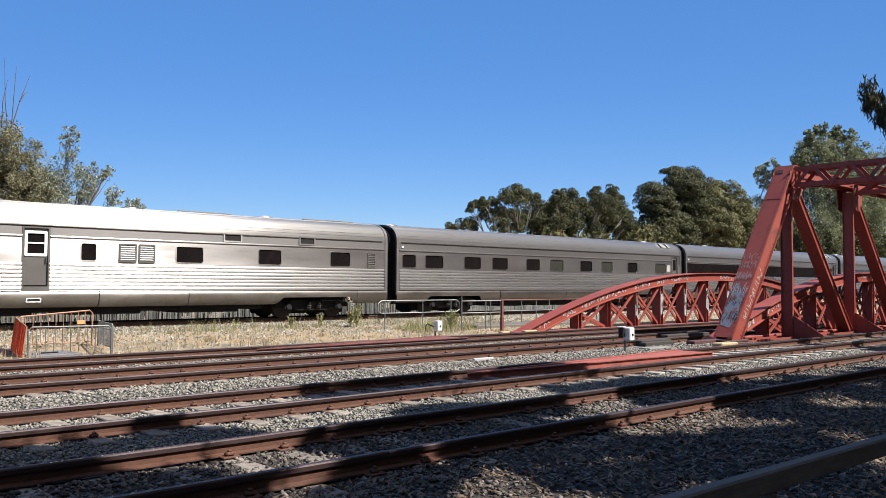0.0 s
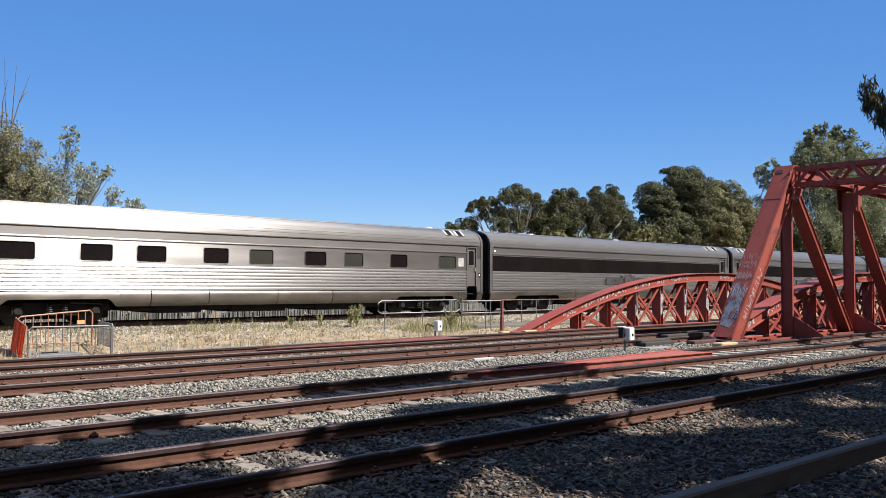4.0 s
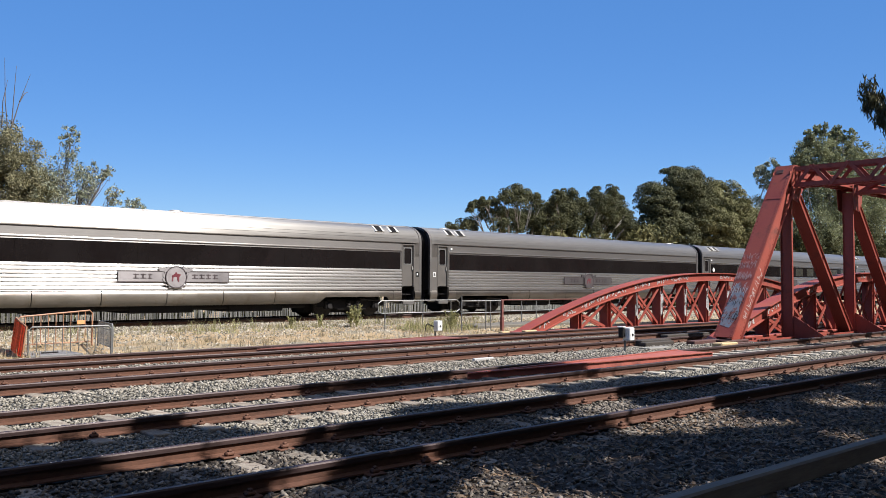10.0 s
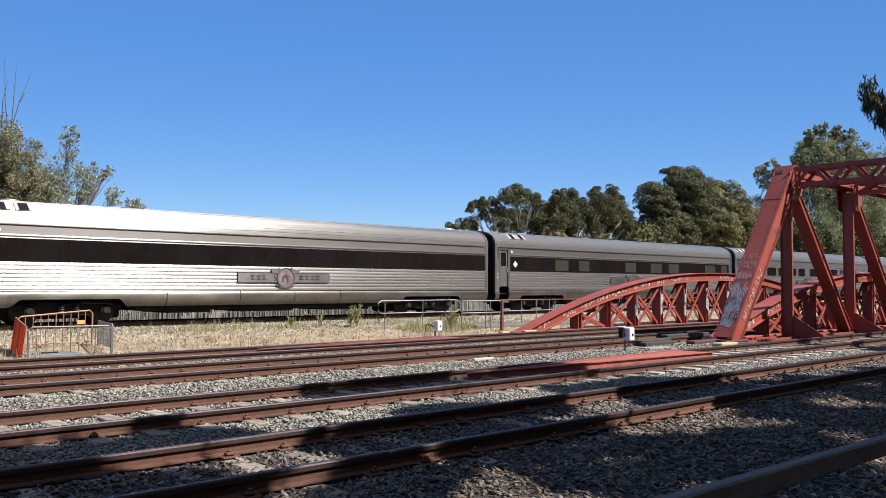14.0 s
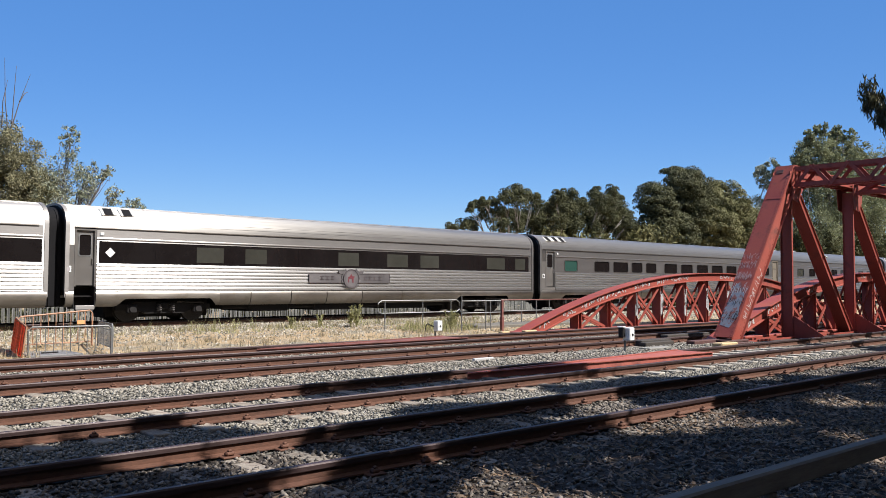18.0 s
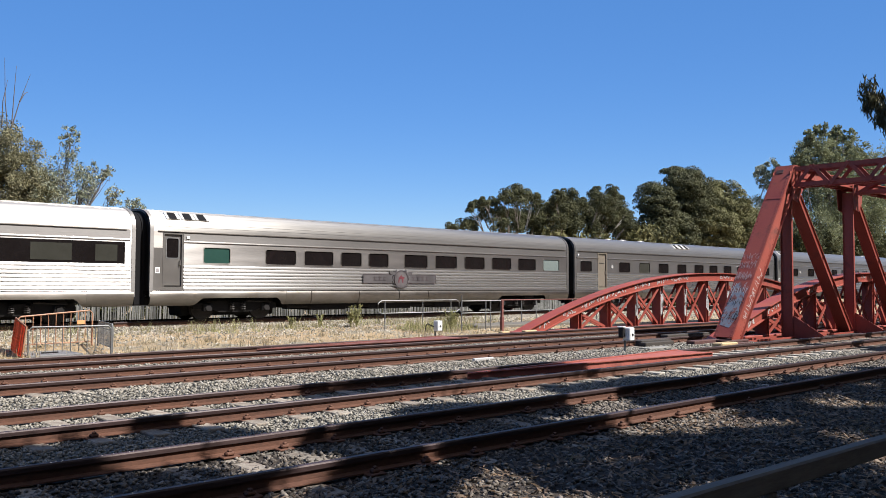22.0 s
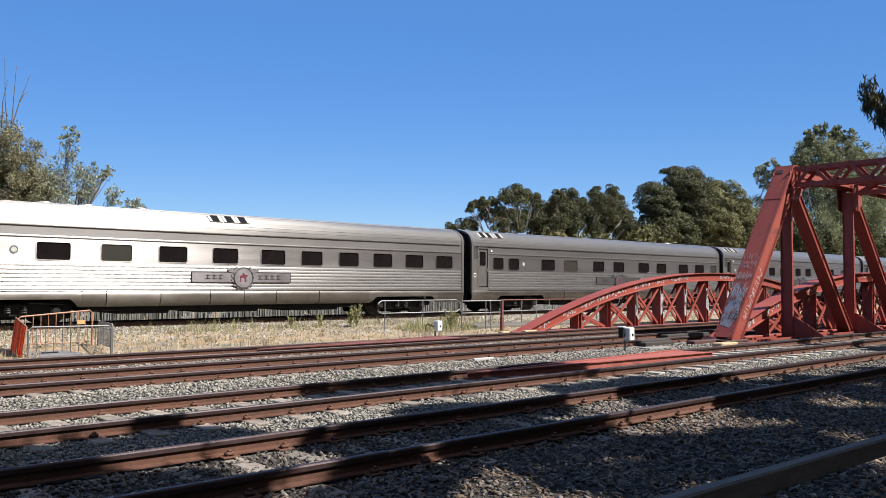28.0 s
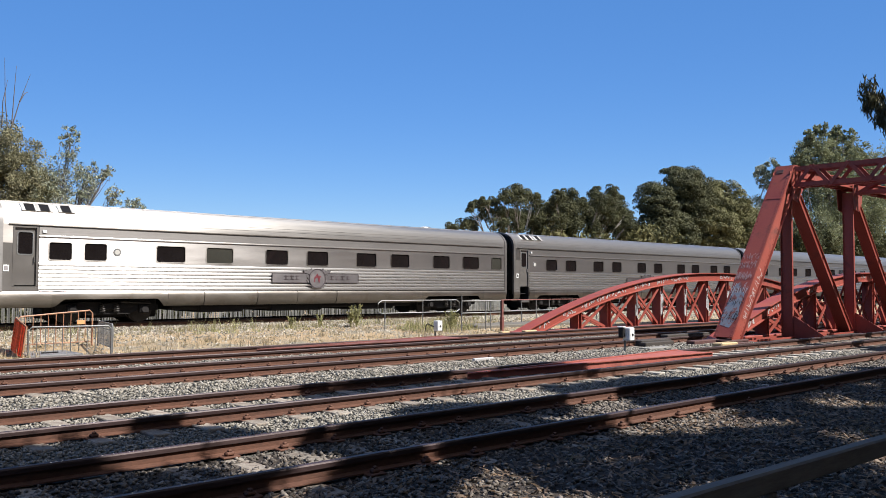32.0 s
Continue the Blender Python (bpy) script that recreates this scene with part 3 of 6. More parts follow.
def lattice(parent, x, y0, y1, z0, z1, depth, pitch, label):
    """A lattice strut across the bridge: two boom pairs and zigzag lacing."""
    for zz, s in ((z0, 1), (z1, -1)):
        for dx, e in ((-depth / 2, 1), (depth / 2, -1)):
            prof = [(0, 0), (e * 0.12, 0), (e * 0.12, s * 0.018), (e * 0.018, s * 0.018), (e * 0.018, s * 0.15), (0, s * 0.15)]
            g = Geo().add([(x + dx + a, yy, zz + b) for yy in (y0, y1) for a, b in prof], [(i, (i + 1) % 6, 6 + (i + 1) % 6, 6 + i) for i in range(6)] + [(5, 4, 3, 2, 1, 0), (6, 7, 8, 9, 10, 11)])
            part("strut_boom", g, M["red_steel"], parent, label)
    n = max(int((y1 - y0) / pitch), 2)
    for i in range(n):
        a, b = y0 + (y1 - y0) * i / n, y0 + (y1 - y0) * (i + 1) / n
        for dx in (-depth / 2, depth / 2):
            lo, hi = (z0, z1) if i % 2 else (z1, z0)
            shift = dx + (0.004 if i % 2 else -0.009)
            part("lacing_bar", Geo().beam((x + shift, a, lo), (x + shift, b, hi), 0.03, 0.12, (1, 0, 0)), M["red_steel"], parent)
        for zz in (z0, z1):
            part("cross_lacing", Geo().beam((x - depth / 2, a, zz), (x + depth / 2, b, zz), 0.015, 0.08, (0, 0, 1)), M["red_steel"], parent)


FAR_Y, NEAR_Y = 13.15, 4.75
truss_bridge = thing("truss_bridge", pose(0, 0, 0), "tall red riveted through-truss railway bridge with faded paint and scrawled tags", "bridge")
build_truss(truss_bridge, FAR_Y)
build_truss(truss_bridge, NEAR_Y, False)
lattice(truss_bridge, TOP_X + 0.15, NEAR_Y + 0.35, FAR_Y - 0.35, CHORD_Z - 0.44, CHORD_Z + 0.26, 0.60, 0.56, "red lattice portal strut")
for k in (1, 2, 3):
    lattice(truss_bridge, TOP_X + k * PANEL, NEAR_Y + 0.35, FAR_Y - 0.35, CHORD_Z - 0.30, CHORD_Z + 0.2, 0.35, 0.85, "red lattice cross strut")
    for s in (0, 1):
        ya, yb = (NEAR_Y + 0.3, FAR_Y - 0.3) if s else (FAR_Y - 0.3, NEAR_Y + 0.3)
        part("wind_brace", Geo().beam((TOP_X + (k - 1) * PANEL, ya, CHORD_Z + 0.12 + 0.03 * s), (TOP_X + k * PANEL, yb, CHORD_Z + 0.12 + 0.03 * s), 0.12, 0.02, (0, 1, 0)), M["red_steel"], truss_bridge, "flat red wind brace")


def build_arch(parent, y, mid, half, rise, first):
    """A bowstring side: arched rib with flanges, deck chord, posts and crossed braces."""
    def rib_z(x):
        u = (x - mid) / half
        return rise * (1 - abs(u) ** 2.15) - 0.05

    n = 36
    xs = [mid - half + 2 * half * i / n for i in range(n + 1)]
    prof = [(-0.30, 0.0), (0.30, 0.0), (0.30, -0.035), (0.20, -0.05), (0.20, -0.33), (0.27, -0.345), (0.27, -0.375), (-0.27, -0.375), (-0.27, -0.345), (-0.20, -0.33), (-0.20, -0.05), (-0.30, -0.035)]
    verts, m = [], len(prof)
    for x in xs:
        dz = (rib_z(x + 0.05) - rib_z(x - 0.05)) / 0.1
        nrm = Vector((-dz, 0, 1)).normalized()
        for a, b in prof:
            verts.append((x + nrm.x * b, y + a, rib_z(x) + nrm.z * b))
    faces = [(k * m + i, k * m + (i + 1) % m, (k + 1) * m + (i + 1) % m, (k + 1) * m + i) for k in range(n) for i in range(m)]
    faces += [tuple(range(m)), tuple(range(n * m, n * m + m))]
    rib = part("arch_rib", Geo().add(verts, faces), M["red_steel"], parent, "flanged red arch rib with faded paint", smooth=30)
    g = Geo()
    for x0, x1 in zip(xs[1:-1], xs[2:]):
        rivets(g, (x0, y - 0.202, rib_z(x0) - 0.10), (x1, y - 0.202, rib_z(x1) - 0.10), 5, (0, -1, 0), 0.018)
    part("rivet_row", g, M["red_steel"], rib)
    g = Geo()
    g.box(mid - half, mid + half, y - 0.22, y + 0.22, -0.18, 0.10, 0.02)
    part("deck_chord", g, M["red_steel"], parent, "red deck chord")
    pitch = 1.9
    for i in range(14):
        x = first + pitch * i
        h = rib_z(x) - 0.33
        if h < 0.3:
            continue
        g = Geo()
        g.box(x - 0.088, x + 0.088, y - 0.012, y + 0.012, 0.05, h)
        for s in (-1, 1):
            g.box(x + s * 0.10 - 0.012, x + s * 0.10 + 0.012, y - 0.21, y + 0.21, 0.05, h)
        part("hanger", g, M["red_steel"], parent, "upright red hanger post")
        x2 = x + pitch
        h2 = rib_z(x2) - 0.33
        if h2 > 0.3:
            for s in (-1, 1):
                for e, (za, zb) in ((0, (0.1, h2 - 0.08)), (1, (h - 0.08, 0.1))):
                    yy = y + s * (0.15 - 0.05 * e)
                    part("crossed_brace", Geo().beam((x + 0.1, yy, za), (x2 - 0.1, yy, zb), 0.04, 0.11), M["red_steel"], parent)
    return rib_z


arch_bridge = thing("arch_bridge", pose(0, 0, 0), "low red bowstring railway bridge with two riveted arches and scrawled tags", "bridge")
ARCH_FAR, ARCH_NEAR = (20.6, 36.5, 14.2, 2.45), (14.0, 38.6, 14.2, 2.45)
far_rib = build_arch(arch_bridge, *ARCH_FAR, 24.07)
near_rib = build_arch(arch_bridge, *ARCH_NEAR, 26.1)

# red guard noses between the rails
# the nearer nose carries painted-in sunlight besides its faded red
for (xa, xb, ya, yb, tip), paint, label in (((11.1, 18.4, 10.45, 11.42, 11.40), "sunlit_faded_red", "faded red steel guard nose, lightened as sunlit, between the rails"),
                                     ((11.0, 17.6, 18.06, 19.20, 19.05), "rust_and_shade_red", "rusty red steel guard nose between the farther rails")):
    nose = thing("guard_nose", pose(0, 0, 0), label, "track guard", "guard noses")
    zt = 0.19
    pts = [(xa, tip), (xb, ya), (xb, yb)]
    g = Geo().add([(px, py, 0.0) for px, py in pts] + [(px, py, zt if i else 0.10) for i, (px, py) in enumerate(pts)],
                  [(0, 1, 2), (5, 4, 3), (0, 3, 4, 1), (1, 4, 5, 2), (2, 5, 3, 0)])
    part("plate", g, M[paint], nose)
    g = Geo()
    for px, py in pts[1:]:
        g.beam((xa, tip, 0.115), (px, py, zt + 0.012), 0.07, 0.02)
    part("flange", g, M[paint], nose)


# ---- paint scrawls on the bridges ----
def scrawl(name, parent, origin, u, v, out, width, height, strokes, thick, seed, material, label=""):
    """Illegible looping strokes, laid as thin ribbons on a plane."""
    rng = random.Random(seed)
    origin, u, v, out = Vector(origin), Vector(u).normalized(), Vector(v).normalized(), Vector(out).normalized()
    for k in range(strokes):
        cx, cy = width * (k + 0.5) / strokes, height * 0.5
        pts = [(cx + rng.uniform(-0.6, 0.6) * width / strokes, cy + rng.uniform(-0.5, 0.5) * height) for _ in range(rng.randint(3, 5))]
        line = [Vector((a, b, 0)) for a, b in pts]
        side = []
        for i, p in enumerate(line):
            e = (line[min(i + 1, len(line) - 1)] - line[max(i - 1, 0)])
            e = e.normalized() if e.length > 1e-4 else Vector((1, 0, 0))
            side.append(Vector((-e.y, e.x, 0)) * thick / 2)
        lift = out * (0.004 + 0.0006 * k)
        verts = [origin + u * q.x + v * q.y + lift for p, d in zip(line, side) for q in (p + d, p - d)]
        part(name, Geo().add(verts, [(2 * i, 2 * i + 1, 2 * i + 3, 2 * i + 2) for i in range(len(line) - 1)]), material, parent, label)


foot = Vector((FOOT_X, FAR_Y, 0.05))
along = (Vector((TOP_X, FAR_Y, CHORD_Z)) - foot).normalized()
face_n = Vector((-along.z, 0, along.x))
across = Vector((0, -1, 0))
o = foot + face_n * 0.287 + Vector((0, 0.31, 0))
blob = Geo()
rng = random.Random(5)
edge = [(0.05, 0.45), (0.02, 1.0), (0.08, 1.5), (0.05, 1.95), (0.25, 2.15), (0.42, 1.85), (0.54, 1.55), (0.50, 1.15), (0.57, 0.8), (0.40, 0.35), (0.22, 0.4)]
blob.add([o + across * a + along * b + face_n * 0.004 for a, b in edge], [tuple(range(len(edge)))])
part("paint_patch", blob, M["graffiti_blue"], truss_bridge, "pale blue sprayed patch")
for k, (b0, hh, n, mat_name) in enumerate(((0.55, 0.5, 3, "underframe"), (1.15, 0.45, 3, "underframe"), (1.6, 0.5, 4, "graffiti_white"), (2.2, 0.35, 8, "graffiti_pink"), (2.65, 0.35, 8, "graffiti_pink"), (3.0, 0.30, 7, "graffiti_pink"))):
    scrawl("paint_scrawl", truss_bridge, o + along * b0 + face_n * 0.004, across, along, face_n, 0.56, hh, n + 5, 0.014 if k != 3 else 0.022, 60 + k, M[mat_name], "illegible sprayed scrawl")
o2 = foot + Vector((0, -0.305, 0)) - face_n * 0.15
for k, b0 in enumerate((0.9, 1.5, 2.2)):
    scrawl("paint_scrawl", truss_bridge, o2 + along * b0, along, face_n, (0, -1, 0), 0.6, 0.3, 6, 0.022, 80 + k, M["graffiti_white"], "illegible sprayed scrawl")


def rib_scrawl(rib_z, y, xs, seed, parent):
    for k, (x, w) in enumerate(xs):
        z = rib_z(x)
        slope = Vector((0.4, 0, rib_z(x + 0.4) - z)).normalized()
        n = Vector((-slope.z, 0, slope.x))
        scrawl("paint_scrawl", parent, Vector((x, y - 0.206, z)) - n * 0.30, slope, n, (0, -1, 0), w, 0.22, max(int(w / 0.15), 3), 0.042, seed + k, M["graffiti_white"], "illegible sprayed lettering")


rib_scrawl(far_rib, ARCH_FAR[0], ((23.5, 0.7), (24.9, 0.8), (26.0, 0.9), (27.0, 0.9), (28.0, 1.0), (29.6, 1.2), (31.3, 0.9), (32.3, 1.6), (36.6, 1.2), (40, 0.9)), 100, arch_bridge)
rib_scrawl(near_rib, ARCH_NEAR[0], ((25.4, 0.7), (26.5, 0.6), (28.0, 0.8), (31.2, 0.6), (36.2, 0.5), (37.2, 0.6)), 130, arch_bridge)
for k, i in enumerate((4, 5, 6, 7, 8)):
    x = 24.07 + 1.9 * (i - 1)
    scrawl("paint_scrawl", arch_bridge, (x - 0.09, ARCH_FAR[0] - 0.215, 0.4), (1, 0, 0), (0, 0, 1), (0, -1, 0), 0.18, 1.3, 5, 0.045, 150 + k, M["graffiti_white"], "dripped white paint")
# ---- train ----
LENGTH, FIRST = 23.637, 23.093
CAR_Y, RAIL_Z = 30.0, 0.43
HALF = 1.50
STEPS = ((0, 0.0), (2, 8.821), (4, 17.735), (6, 26.752), (8, 35.935), (10, 45.304), (12, 54.855), (14, 64.637), (16, 74.676),
         (18, 84.931), (20, 95.29), (22, 105.72), (24, 116.203), (26, 126.713), (28, 137.178), (30, 147.523), (32, 157.847))
Z_SKIRT, Z_SILL, Z_FLUTE, Z_BELT, Z_MOULD, Z_FASCIA, Z_GUTTER, Z_TOP = 0.56, 1.10, 1.13, 2.04, 2.85, 2.90, 3.22, 4.06
E0, E1 = 0.26, 23.38


def spans(x0, x1, cuts):
    """The stretches of x0..x1 that the cuts leave."""
    out, x = [], x0
    for a, b in sorted(cuts):
        if a > x:
            out.append((x, min(a, x1)))
        x = max(x, b)
    if x < x1:
        out.append((x, x1))
    return [(a, b) for a, b in out if b - a > 0.01]


def roof_profile(scale=1.0, drop=0.0, n=28):
    pts = []
    for i in range(n + 1):
        a = math.pi * i / n
        c, s = math.cos(a), math.sin(a)
        y = -HALF * math.copysign(abs(c) ** (2 / 2.5), c) * scale
        z = Z_GUTTER + (Z_TOP - Z_GUTTER - drop) * abs(s) ** (2 / 2.5)
        pts.append((y, z))
    return pts


def shoulder(a):
    """A point of the roof on the near shoulder and its outward direction; a in degrees up from the gutter."""
    c, s = math.cos(radians(a)), math.sin(radians(a))
    y, z = -HALF * c ** 0.8, Z_GUTTER + (Z_TOP - Z_GUTTER) * s ** 0.8
    return Vector((0, y, z)), Vector((0, -c ** 1.2 / HALF, s ** 1.2 / (Z_TOP - Z_GUTTER))).normalized()


def rounded(x0, x1, z0, z1, r, n=4):
    pts = []
    for cx, cz, a0 in ((x1 - r, z1 - r, 0), (x0 + r, z1 - r, 90), (x0 + r, z0 + r, 180), (x1 - r, z0 + r, 270)):
        pts += [(cx + r * math.cos(radians(a0 + 90 * k / n)), cz + r * math.sin(radians(a0 + 90 * k / n))) for k in range(n + 1)]
    return pts


S = -HALF  # near side
shared = {}


def window(car, x0, x1, glass, z0=2.09, z1=2.71):
    """Rounded pane in a rubber-edged frame, set back in the belt."""
    key = (round(x1 - x0, 2), glass, round(z1 - z0, 2))
    w = x1 - x0
    if key not in shared:
        out = rounded(0, w, z0, z1, 0.09)
        inn = rounded(0.028, w - 0.028, z0 + 0.028, z1 - 0.028, 0.07)
        shared[key] = (flat_prism(Geo(), inn, S + 0.022, S + 0.035).mesh("window", M[glass]),
                       ring_prism(Geo(), out, inn, S - 0.012, S + 0.035).mesh("window_frame", M["steel_dull"]))
    pane = part("window", shared[key][0], None, car, "window with its blind drawn" if glass.startswith("blind") else "")
    pane.location.x = x0
    part("window_frame", shared[key][1], None, pane)
    return pane


def belt_mesh(windows, x0, x1):
    """The flat belt with a hole for each window."""
    g = Geo()
    for a, b in spans(x0, x1, [(w[0] + 0.02, w[1] - 0.02) for w in windows]):
        g.box(a, b, S, S + 0.05, 2.109, 2.691)
    g.box(x0, x1, S, S + 0.05, Z_BELT, 2.11)
    g.box(x0, x1, S, S + 0.05, 2.69, Z_MOULD)
    for a, b, *_ in windows:
        for cx, s in ((a + 0.02, 1), (b - 0.02, -1)):
            for cz, t in ((2.11, 1), (2.69, -1)):
                g.add([(cx, yy, cz) for yy in (S, S + 0.05)] + [(cx + s * 0.06, yy, cz) for yy in (S, S + 0.05)] + [(cx, yy, cz + t * 0.06) for yy in (S, S + 0.05)],
                      [(0, 2, 4), (1, 5, 3), (2, 3, 5, 4)])
    return g


FLUTES = 7


def flute_profile():
    """Seven shallow rounded ridges."""
    pts = []
    h = (Z_BELT - Z_FLUTE) / FLUTES
    for i in range(FLUTES):
        z = Z_FLUTE + i * h
        for k in range(9):
            a = math.pi * k / 8
            pts.append((S - 0.026 * math.sin(a) ** 0.8 + 0.004, z + h * (0.11 + 0.78 * (0.5 - 0.5 * math.cos(a)))))
        pts.append((S + 0.020, z + h * 0.92))
        pts.append((S + 0.020, z + h * 1.08 if i < FLUTES - 1 else z + h))
    return [(S + 0.004, Z_FLUTE)] + pts + [(S + 0.004, Z_BELT), (S + 0.05, Z_BELT), (S + 0.05, Z_FLUTE)]


def door(car, x0, x1, grey="door_grey", steps=True):
    zb, zt = 1.27, 3.17
    leaf = Geo()
    wz0, wz1 = 2.28, 2.98
    leaf.box(x0 + 0.06, x0 + 0.16, S + 0.05, S + 0.09, zb + 0.02, zt - 0.05)
    leaf.box(x1 - 0.16, x1 - 0.06, S + 0.05, S + 0.09, zb + 0.02, zt - 0.05)
    leaf.box(x0 + 0.16, x1 - 0.16, S + 0.05, S + 0.09, zb + 0.02, wz0)
    leaf.box(x0 + 0.16, x1 - 0.16, S + 0.05, S + 0.09, wz1, zt - 0.05)
    d = part("door", leaf, M[grey], car, "closed carriage door with a tall window" if grey == "door_grey" else "closed beige baggage door")
    if grey == "door_grey":
        part("door_window", flat_prism(Geo(), rounded(x0 + 0.15, x1 - 0.15, wz0 - 0.01, wz1 + 0.01, 0.06), S + 0.065, S + 0.075), M["glass"], d)
        part("window_trim", ring_prism(Geo(), rounded(x0 + 0.13, x1 - 0.13, wz0 - 0.03, wz1 + 0.03, 0.08), rounded(x0 + 0.165, x1 - 0.165, wz0 + 0.005, wz1 - 0.005, 0.06), S + 0.04, S + 0.07), M["galvanised"], d)
    else:
        part("door_panel", Geo().box(x0 + 0.14, x1 - 0.14, S + 0.045, S + 0.08, wz0 - 0.02, wz1 + 0.02), M[grey], d)
        part("upper_vent", Geo().box(x0 + 0.2, x1 - 0.2, S + 0.035, S + 0.046, wz0 + 0.3, wz0 + 0.34), M["underframe"], d)
    part("handle", Geo().tube([(x1 - 0.11, S + 0.05, 2.02), (x1 - 0.11, S + 0.0, 2.02), (x1 - 0.11, S + 0.0, 2.18), (x1 - 0.11, S + 0.05, 2.18)], 0.018, 6), M["steel"], d, "bright metal handle")
    fr = Geo()
    fr.box(x0, x0 + 0.06, S - 0.012, S + 0.12, zb - 0.02, zt)
    fr.box(x1 - 0.06, x1, S - 0.012, S + 0.12, zb - 0.02, zt)
    fr.box(x0 + 0.06, x1 - 0.06, S - 0.012, S + 0.12, zt - 0.05, zt)
    part("door_frame", fr, M["door_grey"] if grey == "door_grey" else M["door_beige"], car)
    if not steps:
        part("kick_plate", Geo().box(x0, x1, S - 0.006, S + 0.06, Z_SILL, zb - 0.021), M[grey], car)
    if steps:
        st = Geo()
        st.box(x0 + 0.05, x1 - 0.05, S + 0.30, S + 0.55, 1.20, 1.25, 0.01)
        st.box(x0 + 0.05, x1 - 0.05, S + 0.16, S + 0.40, 0.90, 0.94, 0.01)
        st.box(x0 + 0.03, x1 - 0.03, S - 0.02, S + 0.26, 0.56, 0.60, 0.01)
        part("step", st, M["underframe"], car, "dark boarding steps under the door")
        well = Geo()
        well.box(x0, x1, S + 0.56, S + 0.60, 0.5, 1.28)
        well.box(x0 - 0.01, x0 + 0.02, S + 0.02, S + 0.58, 0.52, 1.25)
        well.box(x1 - 0.02, x1 + 0.01, S + 0.02, S + 0.58, 0.52, 1.25)
        part("step_well", well, M["underframe"], car)
        lip = Geo().box(x0 + 0.03, x1 - 0.03, S - 0.06, S + 0.02, 0.47, 0.62, 0.02)
        part("foot_plate", lip, M["fascia_grey"], car, "worn metal foot plate")


def louvre(car, x0, x1, z0=2.10, z1=2.70, name="louvre"):
    g = Geo()
    g.box(x0, x1, S - 0.008, S + 0.0, z0, z1)
    k = z0 + 0.04
    while k < z1 - 0.05:
        g.add([(x0 + 0.03, S - 0.01, k), (x1 - 0.03, S - 0.01, k), (x1 - 0.03, S - 0.035, k + 0.03), (x0 + 0.03, S - 0.035, k + 0.03), (x0 + 0.03, S - 0.01, k + 0.055), (x1 - 0.03, S - 0.01, k + 0.055)],
              [(0, 1, 2, 3), (3, 2, 5, 4)])
        k += 0.075
    v = part(name, g, M["white_paint"] if x1 < 13 else M["steel"], car, "slatted vent panel")
    part("louvre_frame", ring_prism(Geo(), rounded(x0 - 0.02, x1 + 0.02, z0 - 0.02, z1 + 0.02, 0.03), rounded(x0 + 0.03, x1 - 0.03, z0 + 0.03, z1 - 0.03, 0.02), S - 0.03, S - 0.001), M["door_grey"], v)
    part("louvre_gap", Geo().box(x0 + 0.03, x1 - 0.03, S - 0.0105, S - 0.0085, z0 + 0.03, z1 - 0.03), M["underframe"], v)


def roof_vent(car, x0, x1):
    """A dark intake with a bright hood on the roof shoulder."""
    (pa, na), (pb, nb) = shoulder(26), shoulder(48)

    def quad(a, b, off):
        return [Vector((a, 0, 0)) + pa + na * off, Vector((b, 0, 0)) + pa + na * off, Vector((b, 0, 0)) + pb + nb * off, Vector((a, 0, 0)) + pb + nb * off]
    hood = Geo()
    lo, hi = quad(x0 - 0.14, x1 + 0.14, -0.02), quad(x0 - 0.10, x1 + 0.10, 0.045)
    hood.add(lo + hi, [(0, 1, 5, 4), (1, 2, 6, 5), (2, 3, 7, 6), (3, 0, 4, 7), (4, 5, 6, 7)])
    v = part("roof_vent", hood, M["steel_bright"], car, "bright roof vent hood with a dark intake")
    lo, hi = quad(x0, x1, 0.046), quad(x0 + 0.02, x1 - 0.02, 0.052)
    part("intake", Geo().add(lo + hi, [(0, 1, 5, 4), (1, 2, 6, 5), (2, 3, 7, 6), (3, 0, 4, 7), (4, 5, 6, 7)]), M["black_rubber"], v)


